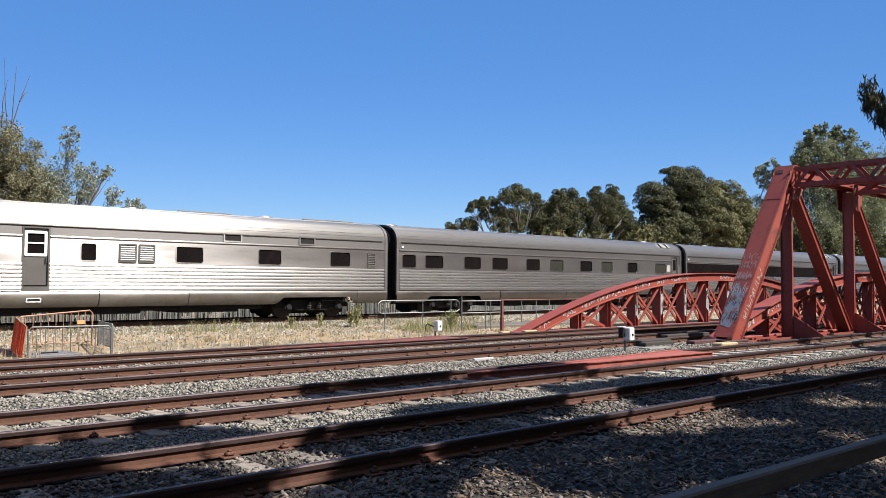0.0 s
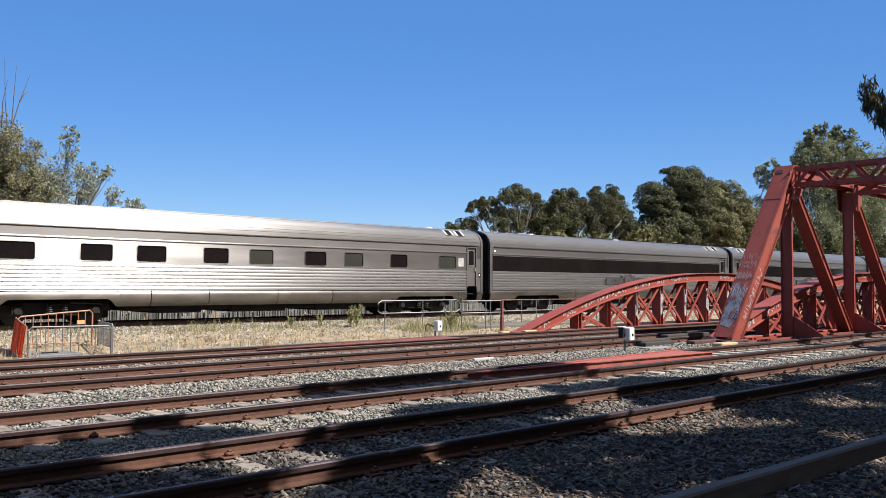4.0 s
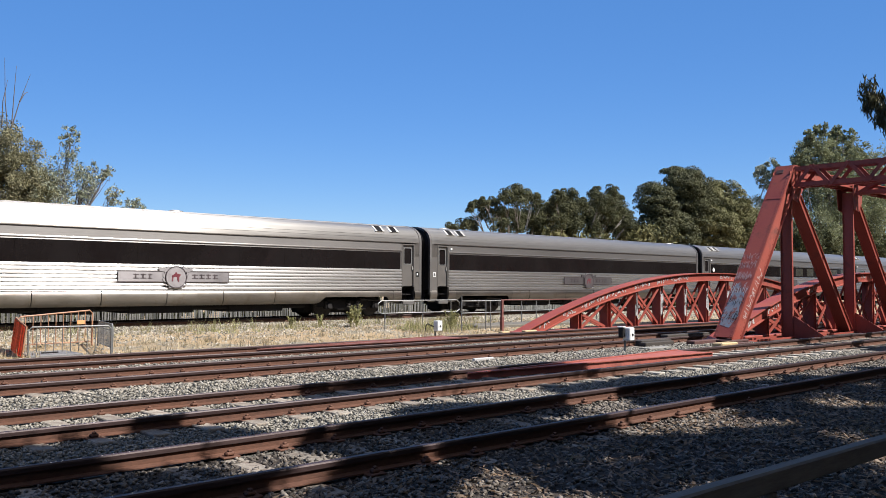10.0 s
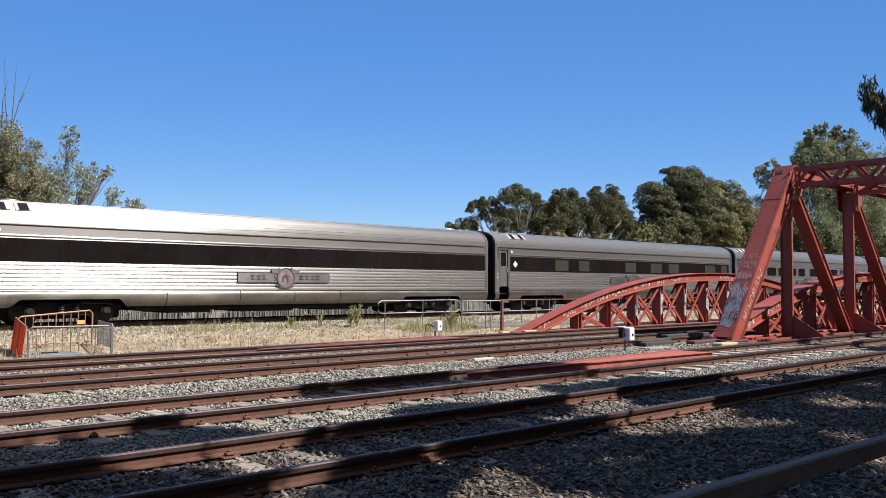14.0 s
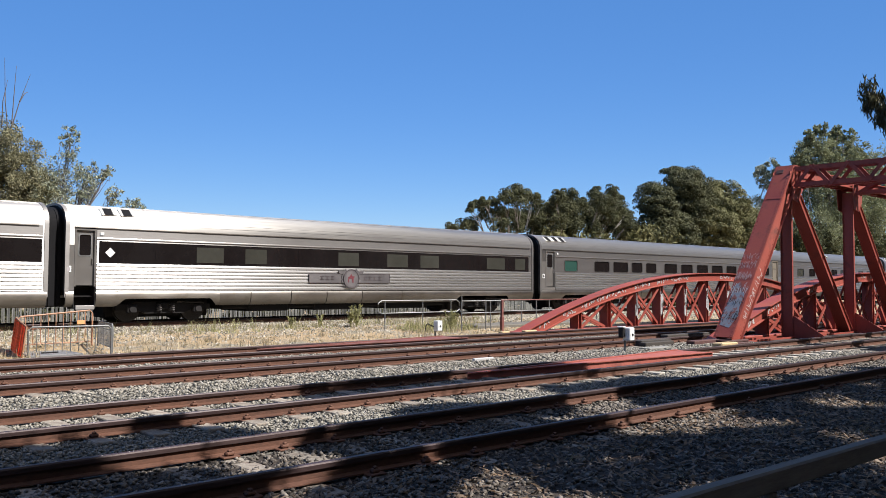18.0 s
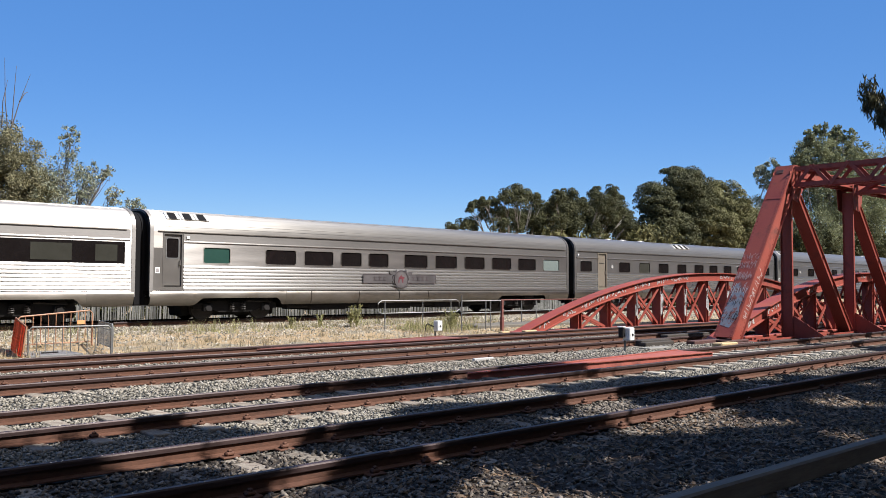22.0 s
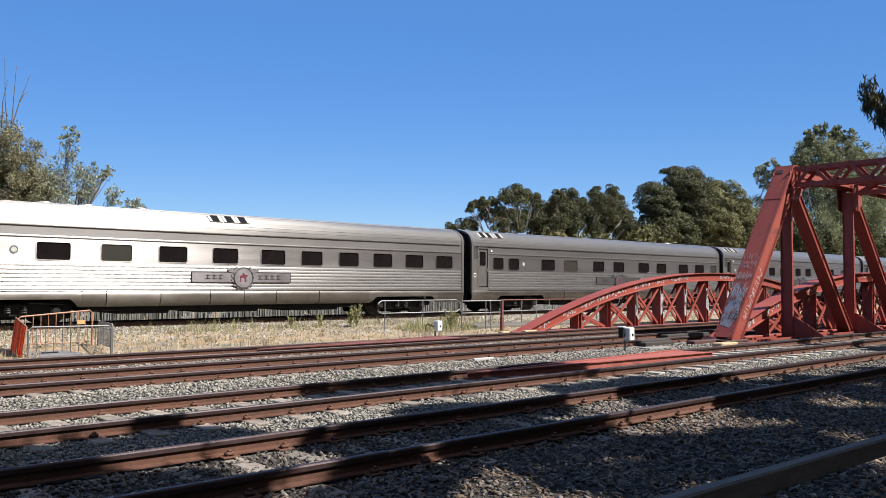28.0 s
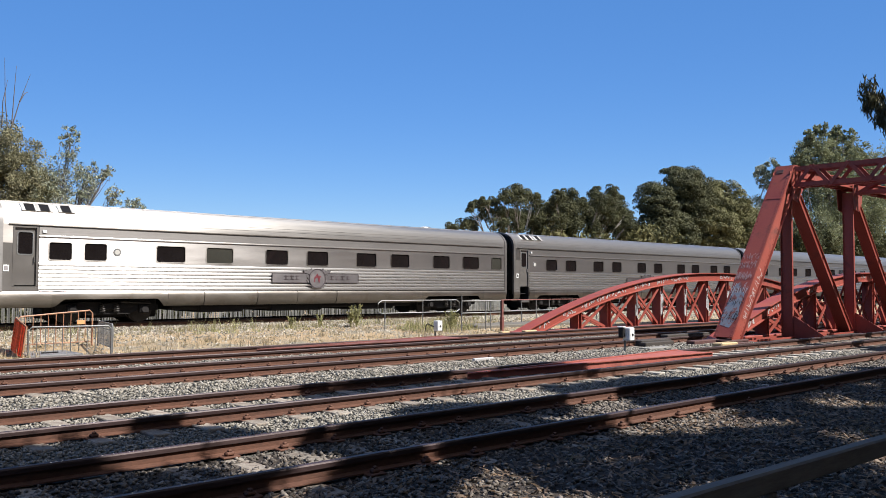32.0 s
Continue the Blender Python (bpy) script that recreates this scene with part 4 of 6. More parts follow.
def nameplate(car, xc):
    g = flat_prism(Geo(), rounded(xc - 2.08, xc + 2.08, 1.42, 1.79, 0.03), S - 0.052, S - 0.03)
    p = part("nameplate", g, M["plate"], car, "grey metal nameplate board with a round emblem")
    part("plate_edge", ring_prism(Geo(), rounded(xc - 2.09, xc + 2.09, 1.41, 1.80, 0.03), rounded(xc - 2.07, xc + 2.07, 1.43, 1.78, 0.02), S - 0.058, S - 0.03), M["plate_letter"], p)
    part("medallion", Geo().disc((xc, 1.59), 0.39, S - 0.075, S - 0.03, 28), M["plate"], p, "round grey medallion")
    part("medallion_rim", ring_prism(Geo(), [(xc + 0.40 * math.cos(k * math.pi / 14), 1.59 + 0.40 * math.sin(k * math.pi / 14)) for k in range(28)],
                                     [(xc + 0.37 * math.cos(k * math.pi / 14), 1.59 + 0.37 * math.sin(k * math.pi / 14)) for k in range(28)], S - 0.085, S - 0.05), M["plate_letter"], p)
    part("medallion_field", Geo().disc((xc, 1.59), 0.31, S - 0.0785, S - 0.070, 24), M["medallion"], p, "grey field of the medallion")
    part("medallion_base", flat_prism(Geo(), [(xc - 0.24, 1.20), (xc + 0.24, 1.20), (xc + 0.30, 1.30), (xc - 0.30, 1.30)], S - 0.07, S - 0.03), M["plate"], p)
    for s in (-1, 1):
        for k in range(5):
            a = radians(-38 + 22 * k)
            cx, cz, d = xc + s * 0.46 * math.cos(a), 1.59 + 0.46 * math.sin(a), a + 1.1
            ux, uz = s * math.cos(d), math.sin(d)
            leaf = [(cx - ux * 0.09, cz - uz * 0.09), (cx - uz * 0.035, cz + ux * 0.035), (cx + ux * 0.09, cz + uz * 0.09), (cx + uz * 0.035, cz - ux * 0.035)]
            part("wreath_leaf", flat_prism(Geo(), leaf, S - 0.072, S - 0.05), M["plate"], p)
    e = [(-0.17, -0.14), (-0.12, -0.14), (-0.10, 0.02), (0.02, 0.02), (0.06, -0.15), (0.11, -0.15), (0.11, 0.02), (0.19, 0.10), (0.12, 0.12), (0.04, 0.13), (-0.01, 0.21), (-0.07, 0.12), (-0.15, 0.08)]
    part("emblem", flat_prism(Geo(), [(xc + a, 1.58 + b) for a, b in e], S - 0.085, S - 0.079), M["emblem_red"], p, "plain red emblem")
    for x0, w in ((-1.55, 0.20), (-1.29, 0.20), (-1.03, 0.16), (0.62, 0.22), (0.90, 0.20), (1.16, 0.20), (1.42, 0.20)):
        for zz in (1.53, 1.655):
            part("lettering_bar", Geo().box(xc + x0, xc + x0 + w, S - 0.057, S - 0.0525, zz, zz + 0.03), M["lettering"], p)
        part("lettering_bar", Geo().box(xc + x0 + w * 0.3, xc + x0 + w * 0.55, S - 0.0575, S - 0.0525, 1.53, 1.70), M["lettering"], p)
    for s in (-1, 1):
        wing = [(0.30, 0.16), (0.62, 0.22), (0.66, 0.34), (0.40, 0.30), (0.26, 0.38), (0.20, 0.26)]
        part("crest_wing", flat_prism(Geo(), [(xc + s * a, 1.59 + b) for a, b in wing], S - 0.07, S - 0.03), M["plate"], p, "cast wing beside the medallion")


def bogie(car, x):
    b = new("bogie")
    b.parent, b.location = car, (x, 0, 0)
    b["label"] = "dark four-wheel bogie"
    for s in (-1, 1):
        g = Geo()
        y = s * 1.06
        pts = [(-1.75, 0.62), (-1.75, 0.42), (-1.0, 0.42), (-0.7, 0.30), (0.7, 0.30), (1.0, 0.42), (1.75, 0.42), (1.75, 0.62), (0.9, 0.72), (-0.9, 0.72)]
        flat_prism(g, pts, y - 0.07, y + 0.07)
        for ax in (-1.22, 1.22):
            g.box(ax - 0.17, ax + 0.17, y - 0.12 + s * 0.08, y + 0.12 + s * 0.08, 0.32, 0.62, 0.03)
            g.disc((ax, 0.46), 0.11, y + s * 0.20, y + s * 0.24, 12)
        part("side_frame", g, M["underframe"], b)
        for cx in (-0.24, 0.24):
            path = [(cx + 0.09 * math.cos(k * 0.9), y + s * 0.16 + 0.09 * math.sin(k * 0.9), 0.36 + 0.30 * k / 30) for k in range(31)]
            part("spring", Geo().tube(path, 0.022, 5), M["wheel_steel"], b)
        part("damper", Geo().tube([(0.5, y + s * 0.17, 0.72), (1.45, y + s * 0.17, 0.66)], 0.035, 6).tube([(0.4, y + s * 0.15, 0.72), (0.62, y + s * 0.15, 0.72)], 0.055, 6), M["wheel_steel"], b)
    g = Geo().box(-0.25, 0.25, -1.2, 1.2, 0.45, 0.70, 0.03)
    part("bolster", g, M["underframe"], b)
    part("brake_gear", Geo().box(-1.95, 1.95, -0.56, 0.56, 0.16, 0.94, 0.05), M["underframe"], b)
    out = []
    for ax in (-1.22, 1.22):
        if "wheelset" not in shared:
            w = Geo()
            w.tube([(0, -1.1, 0), (0, 1.1, 0)], 0.08, 8)
            for s in (-1, 1):
                w.disc((0, 0), 0.46, s * 0.72 - 0.065, s * 0.72 + 0.065, 28)
                w.disc((0, 0), 0.485, s * 0.64 - 0.012, s * 0.64 + 0.012, 28)
                for k in range(4):
                    a = k * math.pi / 2
                    w.disc((0.26 * math.cos(a), 0.26 * math.sin(a)), 0.05, s * 0.72 + s * 0.06, s * 0.72 + s * 0.075, 8)
            shared["wheelset"] = w.mesh("wheelset", M["wheel_steel"], 40)
        ws = part("wheelset", shared["wheelset"], None, b, "steel wheels on one axle")
        ws.location = (ax, 0, 0.46)
        out.append(ws)
    return out


def skirt_y(z):
    """How far out the valance stands at height z."""
    curve = ((Z_SKIRT, S + 0.19), (Z_SKIRT + 0.04, S + 0.085), (Z_SKIRT + 0.13, S + 0.015), (Z_SKIRT + 0.24, S - 0.018), (Z_SKIRT + 0.34, S - 0.032), (Z_SILL - 0.11, S - 0.032), (Z_SILL - 0.04, S - 0.018), (Z_SILL, S + 0.012))
    for (z0, y0), (z1, y1) in zip(curve, curve[1:]):
        if z <= z1:
            return y0 + (y1 - y0) * (z - z0) / (z1 - z0)
    return curve[-1][1]


SKIRT_TILT = random.Random(8)


def skirt(car, x0, x1, cuts, low=Z_SKIRT):
    """A curved valance panel."""
    for a, b in spans(x0, x1, cuts):
        tilt = SKIRT_TILT.uniform(-0.022, 0.022)
        prof = [(S + 0.012, Z_SILL), (S - 0.018, Z_SILL - 0.04), (S - 0.032, Z_SILL - 0.11), (S - 0.032, low + 0.34), (S - 0.018, low + 0.24), (S + 0.015, low + 0.13), (S + 0.085, low + 0.04), (S + 0.19, low), (S + 0.19, low + 0.03), (S + 0.09, low + 0.08), (S + 0.045, low + 0.22), (S + 0.03, Z_SILL)]
        prof = [(yy + tilt * (Z_SILL - z), z) for yy, z in prof]
        part("skirt_panel", Geo().ext(prof, a + 0.014, b - 0.014), M["steel_skirt"], car, smooth=40)


WHEELSETS = []


def carriage(index, label, windows=(), band=None, doors=(), plate=None, vents=(), louvres=(), upper=(), seams=(6.9, 9.1, 11.4, 13.6, 15.8),
             roundels=(), blinds=(), diamond=None, notice=None, hatch=None, domes=(), rails=(), wells=True, low_boxes=((7.2, 9.0), (10.2, 12.6), (14.0, 16.4))):
    car = thing("passenger_carriage", pose(FIRST + (index - 1) * LENGTH, CAR_Y, RAIL_Z), label, "train carriage", "carriages of the train")
    door_cuts = [(d[0], d[1]) for d in doors]
    left = min([d[0] for d in doors if d[1] < 3 and d[2] == "door_grey"], default=None)
    right = max([d[1] for d in doors if d[0] > 20], default=None)
    f0 = (doors[0][1] + 0.02) if left is not None else E0 + 0.18
    f1 = ([d[0] for d in doors if d[0] > 20][0] - 0.02) if right is not None else E1 - 0.18
    # belt with its openings
    if band:
        b0, b1 = band
        n = max(int((b1 - b0) / 1.85), 1)
        for a, b in spans(f0, f1, [(b0, b1)] + door_cuts):
            part("belt_panel", Geo().box(a, b, S, S + 0.05, Z_BELT, Z_MOULD), M["steel"], car)
        part("window_header", Geo().box(b0, b1, S, S + 0.05, 2.78, Z_MOULD), M["steel"], car)
        step = (b1 - b0) / n
        for i in range(n):
            part("window", Geo().box(b0 + i * step + 0.003, b0 + (i + 1) * step - 0.003, S + 0.012, S + 0.03, Z_BELT, 2.78), M["glass"], car, "dark tinted ribbon window")
        for a, b in blinds:
            part("window_blind", Geo().box(a, b, S + 0.004, S + 0.011, Z_BELT + 0.08, 2.68), M["blind"], car, "pale blind behind the ribbon window")
    else:
        for a, b in spans(f0, f1, door_cuts):
            part("window_belt", belt_mesh([w for w in windows if a < w[0] < b], a, b), M["steel"], car)
        for w in windows:
            window(car, w[0], w[1], w[2] if len(w) > 2 else "glass")
    prof = flute_profile()
    for a, b in spans(f0, f1, door_cuts):
        part("fluted_panel", Geo().ext(prof, a, b), M["steel_flute"], car, "fluted stainless side panel", smooth=50)
        part("moulding", Geo().ext([(S - 0.03, Z_MOULD), (S - 0.035, Z_MOULD + 0.025), (S - 0.02, Z_FASCIA), (S + 0.03, Z_FASCIA), (S + 0.03, Z_MOULD)], a, b), M["steel"], car, smooth=30)
        part("sill_moulding", Geo().ext([(S - 0.03, Z_SILL), (S - 0.04, Z_SILL + 0.015), (S - 0.03, Z_FLUTE), (S + 0.03, Z_FLUTE), (S + 0.03, Z_SILL)], a, b), M["fascia_grey"], car)
    # end panels beside doors
    if left is not None:
        part("end_panel", Geo().box(E0 + 0.05, left, S - 0.004, S + 0.05, Z_FLUTE - 0.02, 2.62), M["door_grey"], car, "grey painted end panel")
        part("end_fascia", Geo().box(E0 + 0.05, left, S, S + 0.05, 2.625, Z_GUTTER), M["steel_dull"], car)
        part("sign_plate", Geo().box(left - 0.27, left - 0.10, S - 0.014, S - 0.004, 1.72, 1.93, 0.004), M["white_paint"], car)
        part("sign_mark", Geo().box(left - 0.24, left - 0.13, S - 0.019, S - 0.0142, 1.76, 1.89), M["plate"], car)
    if right is not None:
        part("end_panel", Geo().box(right, E1 - 0.05, S - 0.004, S + 0.05, Z_FLUTE - 0.02, 2.62), M["door_grey"], car, "grey painted end panel")
        part("end_fascia", Geo().box(right, E1 - 0.05, S, S + 0.05, 2.625, Z_GUTTER), M["steel_dull"], car)
        part("sign_plate", Geo().box(right + 0.08, right + 0.24, S - 0.014, S - 0.004, 1.72, 1.93, 0.004), M["black_rubber"], car)
        part("sign_mark", Geo().box(right + 0.12, right + 0.20, S - 0.019, S - 0.0142, 1.78, 1.87), M["white_paint"], car)
    if left is None:
        part("corner_post", Geo().box(E0 + 0.05, f0, S - 0.002, S + 0.05, Z_SILL, Z_GUTTER), M["steel"], car)
    if right is None:
        part("corner_post", Geo().box(f1, E1 - 0.05, S - 0.002, S + 0.05, Z_SILL, Z_GUTTER), M["steel"], car)
    g = Geo()
    for a, b in spans(f0, f1, door_cuts + [(u[0], u[1]) for u in upper]):
        g.box(a, b, S + 0.002, S + 0.05, Z_FASCIA, Z_GUTTER)
    part("fascia", g, M["fascia_grey"], car, "smooth grey stainless fascia under the roof")
    for a, b in upper:
        u = part("upper_vent", ring_prism(Geo(), rounded(a - 0.06, b + 0.06, Z_FASCIA + 0.02, Z_GUTTER + 0.06, 0.03), rounded(a, b, Z_FASCIA + 0.08, Z_GUTTER, 0.02), S - 0.03, S + 0.03), M["steel"], car)
        part("vent_mesh", Geo().box(a - 0.02, b + 0.02, S + 0.0, S + 0.02, Z_FASCIA + 0.06, Z_GUTTER + 0.02), M["underframe"], u)
    # roof, gutter, ends
    rp = roof_profile()
    part("roof", Geo().ext(rp, E0 + 0.06, E1 - 0.06, closed=False), M["steel_roof"], car, "curved stainless roof", smooth=60)
    rib = Geo()
    for a in (9, 17, 58, 72):
        p, nrm = shoulder(a)
        rib.ext([(p.y + nrm.y * 0.008 - nrm.z * 0.012, p.z + nrm.z * 0.008 + nrm.y * 0.012), (p.y + nrm.y * 0.008 + nrm.z * 0.012, p.z + nrm.z * 0.008 - nrm.y * 0.012), (p.y - nrm.y * 0.01, p.z - nrm.z * 0.01)], E0 + 0.3, E1 - 0.3)
    part("roof_seam", rib, M["steel_roof"], car)
    part("gutter", Geo().ext([(S - 0.035, Z_GUTTER - 0.01), (S - 0.04, Z_GUTTER + 0.02), (S - 0.01, Z_GUTTER + 0.03), (S + 0.02, Z_GUTTER - 0.01)], E0 + 0.3, E1 - 0.3), M["steel_dull"], car)
    shell = [(S, Z_SILL)] + rp + [(HALF, Z_SILL)]
    outer = [(y * 1.012, z + 0.012 if z > 2 else z - 0.2) for y, z in shell]
    for x0, x1 in ((E0, E0 + 0.13), (E1 - 0.13, E1)):
        n = len(shell)
        inner = [(y * 0.94, min(z, Z_TOP) - (0.06 if z > 2 else 0.2)) for y, z in shell]
        g = Geo()
        verts = [(x, *p) for x in (x0, x1) for ring in (outer, inner) for p in ring]
        faces = []
        for i in range(n - 1):
            faces += [(i, i + 1, n + i + 1, n + i), (2 * n + i, 3 * n + i, 3 * n + i + 1, 2 * n + i + 1), (i, 2 * n + i, 2 * n + i + 1, i + 1), (n + i, n + i + 1, 3 * n + i + 1, 3 * n + i)]
        part("end_collar", g.add(verts, faces), M["fascia_grey"], car, "grey metal end collar", smooth=30)
    for x0 in (E0 + 0.03, E1 - 0.08):
        part("end_wall", Geo().ext([(y * 0.95, z if z < 2 else z - 0.05) for y, z in shell], x0, x0 + 0.05), M["underframe"], car)
    bell = Geo()
    bp = [(y * 0.80, (z - 0.12) if z > 2 else 0.62) for y, z in shell]
    for k in range(4):
        x = -0.02 + k * 0.13
        bell.ext([(y * (1.0 if k % 2 else 0.97), z) for y, z in bp], E1 + x * 0.98, E1 + x * 0.98 + 0.125)
    part("gangway_bellows", bell, M["black_rubber"], car, "black folding gangway between carriages")
    body = Geo()
    body.box(E0 + 0.1, E1 - 0.1, HALF - 0.05, HALF, Z_SKIRT + 0.05, Z_GUTTER)
    part("far_side", body, M["steel"], car)
    part("floor", Geo().box(E0 + 0.1, E1 - 0.1, S + 0.62, HALF - 0.06, 0.95, 1.15), M["underframe"], car)
    # skirts and bogies
    bogies = ((1.9, 5.8), (17.8, 21.75))
    for a, b in zip((5.8,) + tuple(seams), tuple(seams) + (17.8,)):
        skirt(car, a, b, [])
    skirt(car, E0 + 0.02, 1.9, [c for c in door_cuts if c[1] < 1.95 and wells])
    skirt(car, 21.75, E1 - 0.02, [c for c in door_cuts if c[0] > 21 and wells])
    for a, b in bogies:
        g = Geo()
        rows, xs = 9, [a - 0.008 + (b - a + 0.016) * k / 60 for k in range(61)]
        for back in (0.0, 0.02):
            grid = []
            for x in xs:
                u = smooth(0.02, 0.42, min(x - a, b - x))
                low = Z_SKIRT + (Z_SILL - 0.27 - Z_SKIRT) * u
                for k in range(rows):
                    z = Z_SILL + (low - Z_SILL) * k / (rows - 1)
                    grid.append((x, skirt_y(z) + back, z))
            g.add(grid, [(i * rows + k, i * rows + k + 1, (i + 1) * rows + k + 1, (i + 1) * rows + k) for i in range(60) for k in range(rows - 1)])
        part("bogie_valance", g, M["steel_skirt"], car, smooth=40)
        WHEELSETS.extend(bogie(car, (a + b) / 2))
    for a, b in low_boxes:
        part("equipment_box", Geo().box(a, b, S + 0.35, HALF - 0.35, 0.30, 0.96, 0.04), M["underframe"], car, "dark underfloor equipment box")
    part("skirt_backing", Geo().box(5.9, 17.7, S + 0.05, S + 0.07, Z_SKIRT + 0.2, Z_SILL - 0.02), M["underframe"], car)
    part("underfloor_tray", Geo().box(6.1, 17.5, S + 0.40, HALF - 0.40, 0.40, 0.95, 0.05), M["underframe"], car)
    g = Geo().tube([(6.2, S + 0.5, 0.42), (17.4, S + 0.5, 0.42)], 0.035, 6)
    part("brake_pipe", g, M["underframe"], car)
    part("coupler", Geo().box(-0.35, E0 + 0.6, -0.16, 0.16, 0.55, 0.85, 0.03), M["underframe"], car)
    for d in doors:
        door(car, d[0], d[1], d[2], wells and d[2] == "door_grey" and (d[0] < 3 or d[0] > 20))
    if index == 0:
        x0, x1 = doors[0][:2]
        w = part("window_surround", ring_prism(Geo(), rounded(x0 + 0.08, x1 - 0.08, 2.22, 3.04, 0.05), rounded(x0 + 0.17, x1 - 0.17, 2.31, 2.95, 0.03), S + 0.02, S + 0.055), M["white_paint"], car, "pale frame of the crew door window")
        part("window_bar", Geo().box(x0 + 0.16, x1 - 0.16, S + 0.03, S + 0.06, 2.62, 2.67), M["white_paint"], w)
        slot = part("skirt_slot", ring_prism(Geo(), rounded(8.70, 9.16, 0.74, 0.88, 0.02), rounded(8.74, 9.12, 0.77, 0.85, 0.015), S - 0.045, S - 0.025), M["steel"], car)
        part("slot_opening", Geo().box(8.73, 9.13, S - 0.037, S - 0.030, 0.76, 0.86), M["underframe"], slot)
    if plate is not None:
        nameplate(car, plate)
    for v in vents:
        roof_vent(car, v, v + 0.30)
    for a, b in louvres:
        louvre(car, a, b)
    for x in roundels:
        part("roundel", Geo().disc((x, 2.42), 0.13, S - 0.012, S - 0.002, 20), M["galvanised"], car, "small pale round badge")
        part("roundel_centre", Geo().disc((x, 2.42), 0.085, S - 0.016, S - 0.0125, 16), M["steel_bright"], car)
    if diamond is not None:
        part("diamond_sign", flat_prism(Geo(), [(diamond, 2.23), (diamond + 0.17, 2.40), (diamond, 2.57), (diamond - 0.17, 2.40)], S - 0.004, S + 0.003), M["white_paint"], car, "small pale diamond sign")
    if notice is not None:
        part("notice", Geo().box(notice[0], notice[1], S - 0.01, S - 0.002, 2.22, 2.62), M["steel_bright"], car, "pale notice panel")
    if hatch is not None:
        (pa, na), (pb, nb) = shoulder(8), shoulder(20)
        g = Geo().add([Vector((x, 0, 0)) + p + nn * o for x in (hatch, hatch + 0.8) for p, nn in ((pa, na), (pb, nb)) for o in (-0.01, 0.014)],
                      [(1, 3, 7, 5), (0, 1, 5, 4), (2, 6, 7, 3), (0, 2, 3, 1), (4, 5, 7, 6)])
        part("roof_hatch", g, M["steel_roof"], car)
    for x in domes:
        g = Geo()
        rings = [(math.cos(a) * 0.34, Z_TOP - 0.05 + math.sin(a) * 0.10) for a in (0.0, 0.4, 0.8, 1.2)]
        g.add([(x + r * math.cos(k * math.pi / 8), -0.35 + 0.7 * r * math.sin(k * math.pi / 8), z) for r, z in rings for k in range(16)],
              [(16 * i + k, 16 * i + (k + 1) % 16, 16 * i + 16 + (k + 1) % 16, 16 * i + 16 + k) for i in range(3) for k in range(16)] + [tuple(range(48, 64))])
        part("roof_fitting", g, M["steel_roof"], car, "low domed roof ventilator", smooth=50)
    for a, b in rails:
        g = Geo().box(a, b, -0.32, -0.24, Z_TOP - 0.02, Z_TOP + 0.05, 0.01)
        for k in range(int((b - a) / 0.6) + 1):
            g.box(a + k * 0.6, min(a + k * 0.6 + 0.1, b), -0.36, -0.20, Z_TOP - 0.05, Z_TOP + 0.02)
        part("roof_walkway", g, M["galvanised"], car, "low walkway strip on the roof")
    part("marker_light", Geo().box(f0 + 0.10, f0 + 0.22, S - 0.03, S + 0.0, 2.97, 3.07, 0.01), M["white_paint"], car)
    return car


